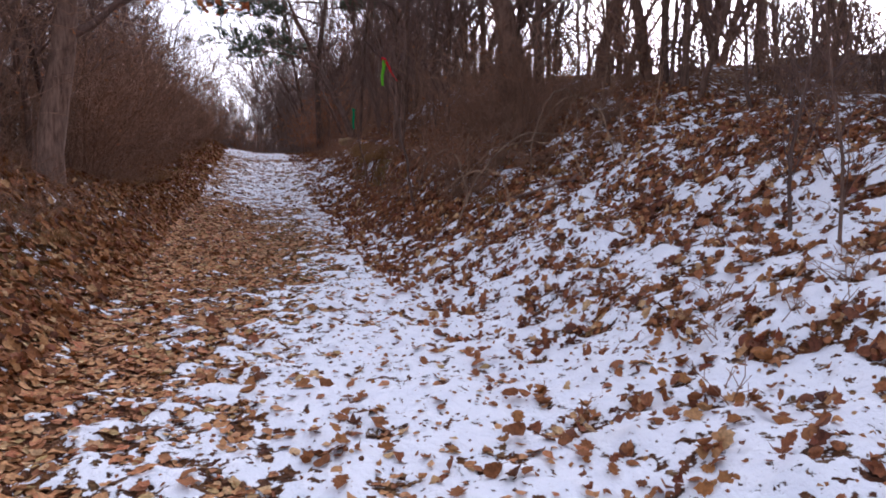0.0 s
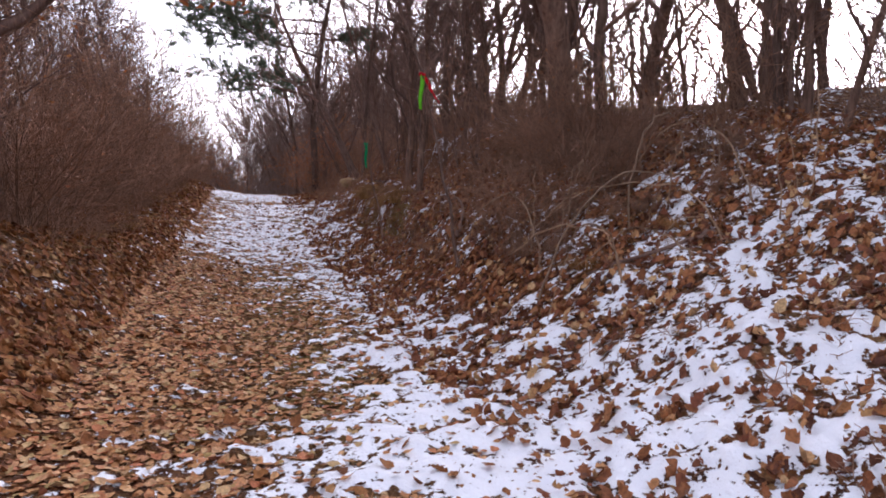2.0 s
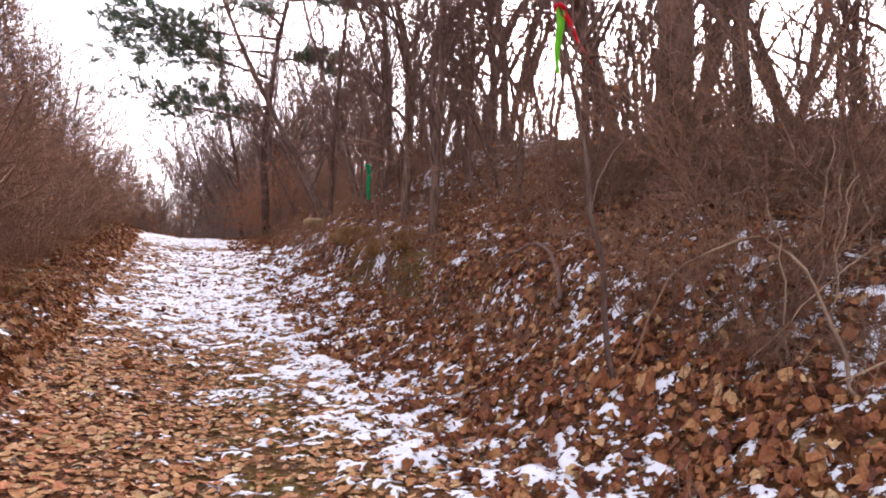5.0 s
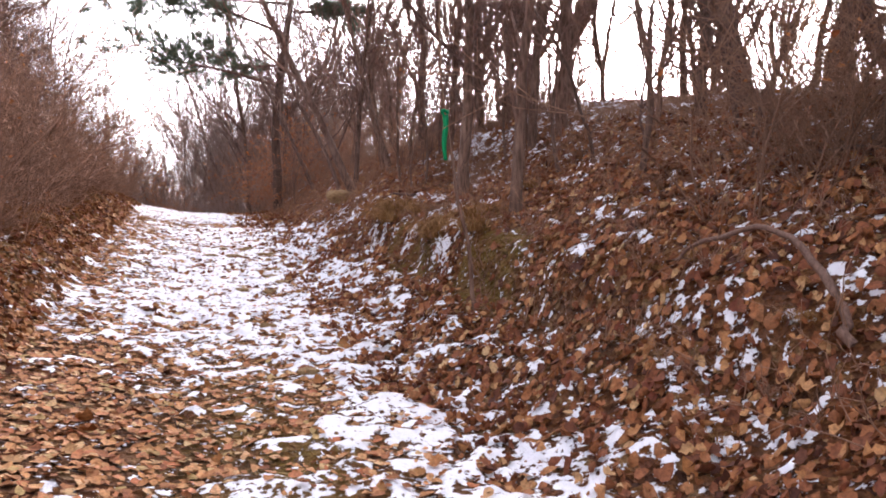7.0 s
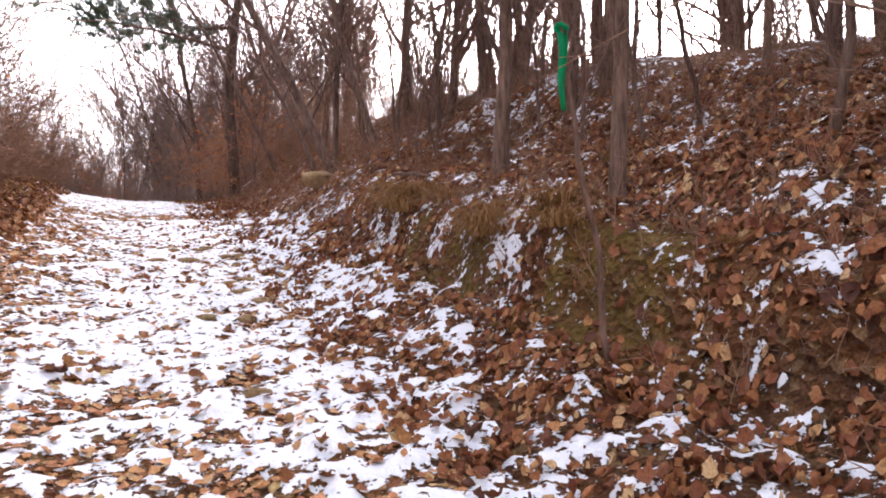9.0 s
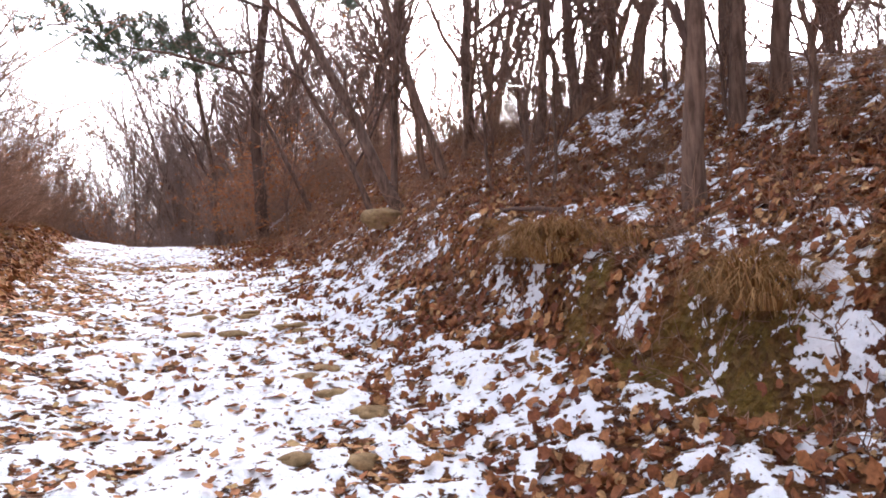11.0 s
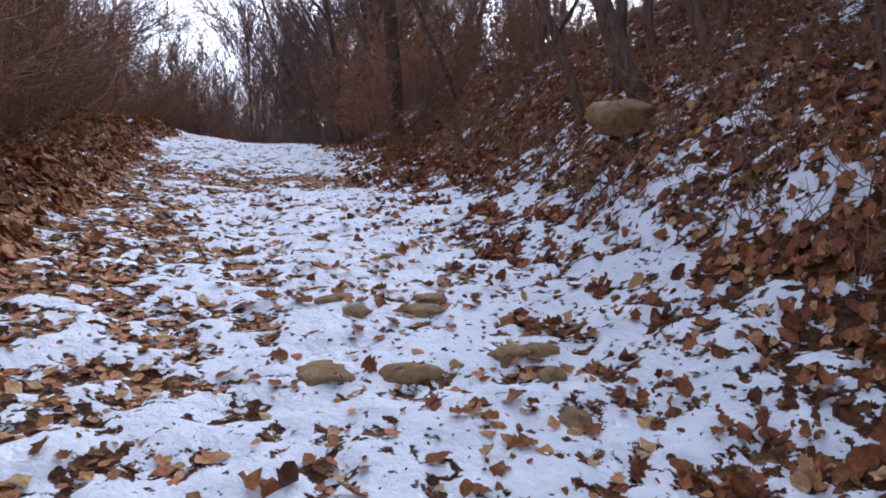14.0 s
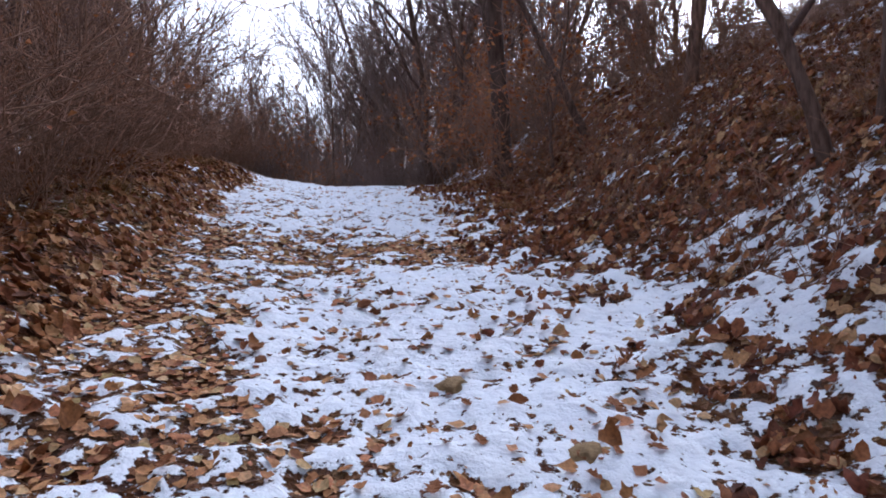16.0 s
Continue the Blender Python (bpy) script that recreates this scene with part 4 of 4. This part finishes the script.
def litter(name, xs, ys, gen, lift, tilt, small, large, label, mat, forms=LEAF_FORMS):
    """One sheet of fallen leaves at those places."""
    form = gen.integers(0, len(forms), len(xs))
    all_v, all_f, base = [], [], 0
    for k, (v, f) in enumerate(forms):
        pick = form == k
        x, y = xs[pick], ys[pick]
        n = len(x)
        e = 0.06
        z = surface_z(x, y)
        gx, gy = (ground_z(x + e, y) - ground_z(x - e, y)) / (2 * e), (ground_z(x, y + e) - ground_z(x, y - e)) / (2 * e)
        gx, gy = np.clip(gx, -0.7, 0.7), np.clip(gy, -0.7, 0.7)
        size = gen.uniform(small, large, n)
        flip = np.where(gen.random(n) < 0.4, math.pi, 0)
        m = turned(gen.normal(0, tilt, n) + flip, gen.normal(0, tilt, n), gen.uniform(0, 6.28, n))
        p = np.einsum("nij,vj->nvi", m, v) * size[:, None, None]
        p[:, :, 2] += p[:, :, 0] * gx[:, None] + p[:, :, 1] * gy[:, None] + (z + lift * gen.uniform(0.2, 1.0, n))[:, None]
        p[:, :, 0] += x[:, None]
        p[:, :, 1] += y[:, None]
        all_v.append(p.reshape(-1, 3))
        all_f.append((f[None] + (np.arange(n) * len(v))[:, None, None]).reshape(-1, 3) + base)
        base += n * len(v)
    co, tri = np.concatenate(all_v), np.concatenate(all_f)
    me = bpy.data.meshes.new(name)
    me.vertices.add(len(co))
    me.vertices.foreach_set("co", co.ravel())
    me.loops.add(tri.size)
    me.loops.foreach_set("vertex_index", tri.ravel())
    me.polygons.add(len(tri))
    me.polygons.foreach_set("loop_start", np.arange(0, tri.size, 3))
    me.update(calc_edges=True)
    me.materials.append(mat)
    return tagged(new(name, me), label, "leaves", kind="stuff")


gen = np.random.default_rng(4)


def strew(count, s0, s1, y0, y1, on_snow, off_snow):
    """Places for fallen leaves, fewer where there is snow or turf."""
    s, y = gen.uniform(s0, s1, count), y0 + (y1 - y0) * gen.random(count) ** 1.2
    x = s + middle(y)
    d = snow_at(x, y)
    chance = np.where(d > 0.55, on_snow, np.where(d > 0.25, 0.5 * off_snow, off_snow)) * (1 - 0.6 * turf_at(x, y)) * (1 - 0.75 * mossy(x, y)) * (1 - 0.45 * ease(4, 7, s))
    keep = gen.random(count) < chance
    return x[keep], y[keep]


litter("leaf_litter", *strew(82000, 1.35, 7.0, 1.5, 34, 0.045, 0.9), gen, 0.06, 0.6, 0.035, 0.1, "thick litter of curled brown oak leaves on the hillside", HILL_LEAF, CRISP_FORMS)
litter("leaf_litter", *strew(26000, -3.7, -1.35, 1.5, 33, 0.10, 0.85), gen, 0.06, 0.5, 0.04, 0.11, "thick litter of curled brown oak leaves on the bank", LEAF, CRISP_FORMS)
litter("leaf_litter", *strew(62000, -1.6, 1.6, 1.5, 33, 0.03, 0.92), gen, 0.018, 0.2, 0.032, 0.085, "flat trampled tan leaves covering the track", TAN_LEAF)
cx, cy = strew(20000, -1.6, 5.5, 1.5, 27, 0.5, 0.35)
clump = layered(cx, cy, 0.45, 97, 2) > 0.60
litter("leaf_litter", cx[clump], cy[clump], gen, 0.02, 0.4, 0.05, 0.115, "clumps of large curled oak leaves on snow", LEAF, CRISP_FORMS + LARGE_FORMS)
litter("leaf_crumbs", *strew(18000, -1.7, 3.2, 1.5, 28, 0.4, 0.2), gen, 0.006, 0.4, 0.012, 0.04, "brown leaf crumbs scattered on the snow", LEAF)

# single leaves that lie on the snow of the track
pieces = []
for k, (v, f) in enumerate(LARGE_FORMS):
    me = bpy.data.meshes.new("fallen_leaf")
    me.from_pydata([tuple(p) for p in v], [], [tuple(int(q) for q in t) for t in f])
    me.materials.append(LEAF)
    pieces.append(me)
rng = random.Random(2)
count = 0
while count < 280:
    y = rng.uniform(2.5, 26)
    s = rng.uniform(-1.2, 2.2)
    x = s + float(middle(y))
    if float(snow_at(x, y)) < 0.7:
        continue
    ob = part("fallen_leaf", rng.choice(pieces), ground)
    size = rng.uniform(0.05, 0.1)
    ob.matrix_basis = Matrix.LocRotScale((x, y, float(surface_z(x, y)) + 0.012), Euler((rng.gauss(0, 0.25) + 0.05, rng.gauss(0, 0.25) - 0.08, rng.uniform(0, 6.28))), (size, size, size))
    count += 1


# ---- vines and loose sticks ----
def vine(points, radius, seed, label, name="vine", mat=None):
    """A crooked stem through a few places given as x, y and height over the ground."""
    rng = random.Random(seed)
    ends = [Vector((x, y, float(ground_z(x, y)) + h)) for x, y, h in points]
    line = []
    for k in range(len(ends) - 1):
        a, b = ends[max(k - 1, 0)], ends[k]
        c, d = ends[k + 1], ends[min(k + 2, len(ends) - 1)]
        for i in range(6):
            f = i / 6
            p = 0.5 * ((2 * b) + (c - a) * f + (2 * a - 5 * b + 4 * c - d) * f * f + (3 * b - a - 3 * c + d) * f ** 3)
            line.append(p + Vector((rng.gauss(0, 0.012), rng.gauss(0, 0.012), rng.gauss(0, 0.012))))
    line.append(ends[-1])
    store = ([], [])
    tube(store, line, taper(radius, radius * 0.4, len(line)), 6)
    return tagged(new(name, mesh_of(name, *store, mat or VINE)), label, "vine" if name == "vine" else "branch")


ARCH = "pale arching bare vine over the brown thicket"
for k, pts in enumerate([[(1.3, 9.9, 0.0), (1.35, 9.9, 0.7), (1.65, 10.1, 1.05), (2.0, 10.3, 0.8), (2.1, 10.3, 0.0)], [(0.2, 9.2, 0.0), (0.5, 9.3, 0.55), (1.1, 9.6, 0.75), (1.7, 9.9, 0.5), (2.2, 10.2, 0.1)],
                         [(0.9, 8.7, 0.0), (0.8, 8.8, 0.5), (0.4, 9.2, 0.7), (-0.1, 9.6, 0.5)], [(1.9, 8.9, 0.0), (1.7, 9.2, 0.45), (1.2, 9.7, 0.6), (0.7, 10.2, 0.55), (0.1, 10.5, 0.2)],
                         [(2.4, 9.3, 0.0), (2.2, 9.6, 0.7), (1.8, 10.0, 0.9), (1.3, 10.2, 0.5)], [(0.4, 10.0, 0.0), (0.2, 10.2, 0.8), (-0.2, 10.6, 0.9), (-0.5, 11.0, 0.2)],
                         [(1.5, 8.4, 0.0), (1.3, 8.7, 0.3), (1.0, 9.0, 0.35), (0.5, 9.3, 0.1)]]):
    vine(pts, 0.012, k, ARCH)
rng = random.Random(44)
for k in range(16):
    y = rng.uniform(8.7, 11.6)
    x, a, ln, h = rng.uniform(3.0, 5.4) + float(middle(y)), rng.uniform(0, 6.28), rng.uniform(0.4, 0.9), rng.uniform(0.35, 0.95)
    vine([(x, y, 0.0), (x + 0.2 * ln * math.cos(a), y + 0.2 * ln * math.sin(a), 0.75 * h), (x + 0.6 * ln * math.cos(a + 0.3), y + 0.6 * ln * math.sin(a + 0.3), h),
          (x + ln * math.cos(a + 0.4), y + ln * math.sin(a + 0.4), rng.uniform(0.1, 0.5) * h)], rng.uniform(0.007, 0.012), 80 + k, ARCH)
STICK = "grey weathered fallen branch lying on leafy bank"
for k, pts in enumerate([[(-0.45, 12.6, 0.05), (-0.35, 12.95, 0.22), (-0.45, 13.4, 0.3), (-0.75, 14.0, 0.2)], [(1.9, 9.1, 0.05), (1.3, 9.0, 0.08), (0.7, 9.2, 0.05)],
                         [(1.2, 13.6, 0.05), (0.9, 14.4, 0.12), (0.75, 15.2, 0.08)], [(-2.1, 21.0, 0.05), (-2.4, 21.6, 0.1), (-2.5, 22.3, 0.04)]]):
    vine(pts, 0.03, 20 + k, STICK, "fallen_branch", TWIG)
TWIGLET = "thin dark twig lying on the snow"
rng = random.Random(33)
for k in range(26):
    y = rng.uniform(3, 24)
    s = rng.uniform(-1.2, 3.2)
    x, a, ln = s + float(middle(y)), rng.uniform(0, 6.28), rng.uniform(0.08, 0.22)
    vine([(x - ln * math.cos(a), y - ln * math.sin(a), 0.045), (x + 0.03, y + 0.02, 0.055), (x + ln * math.cos(a + 0.4), y + ln * math.sin(a + 0.4), 0.045)], 0.004, 50 + k, TWIGLET, "twig", BARK)
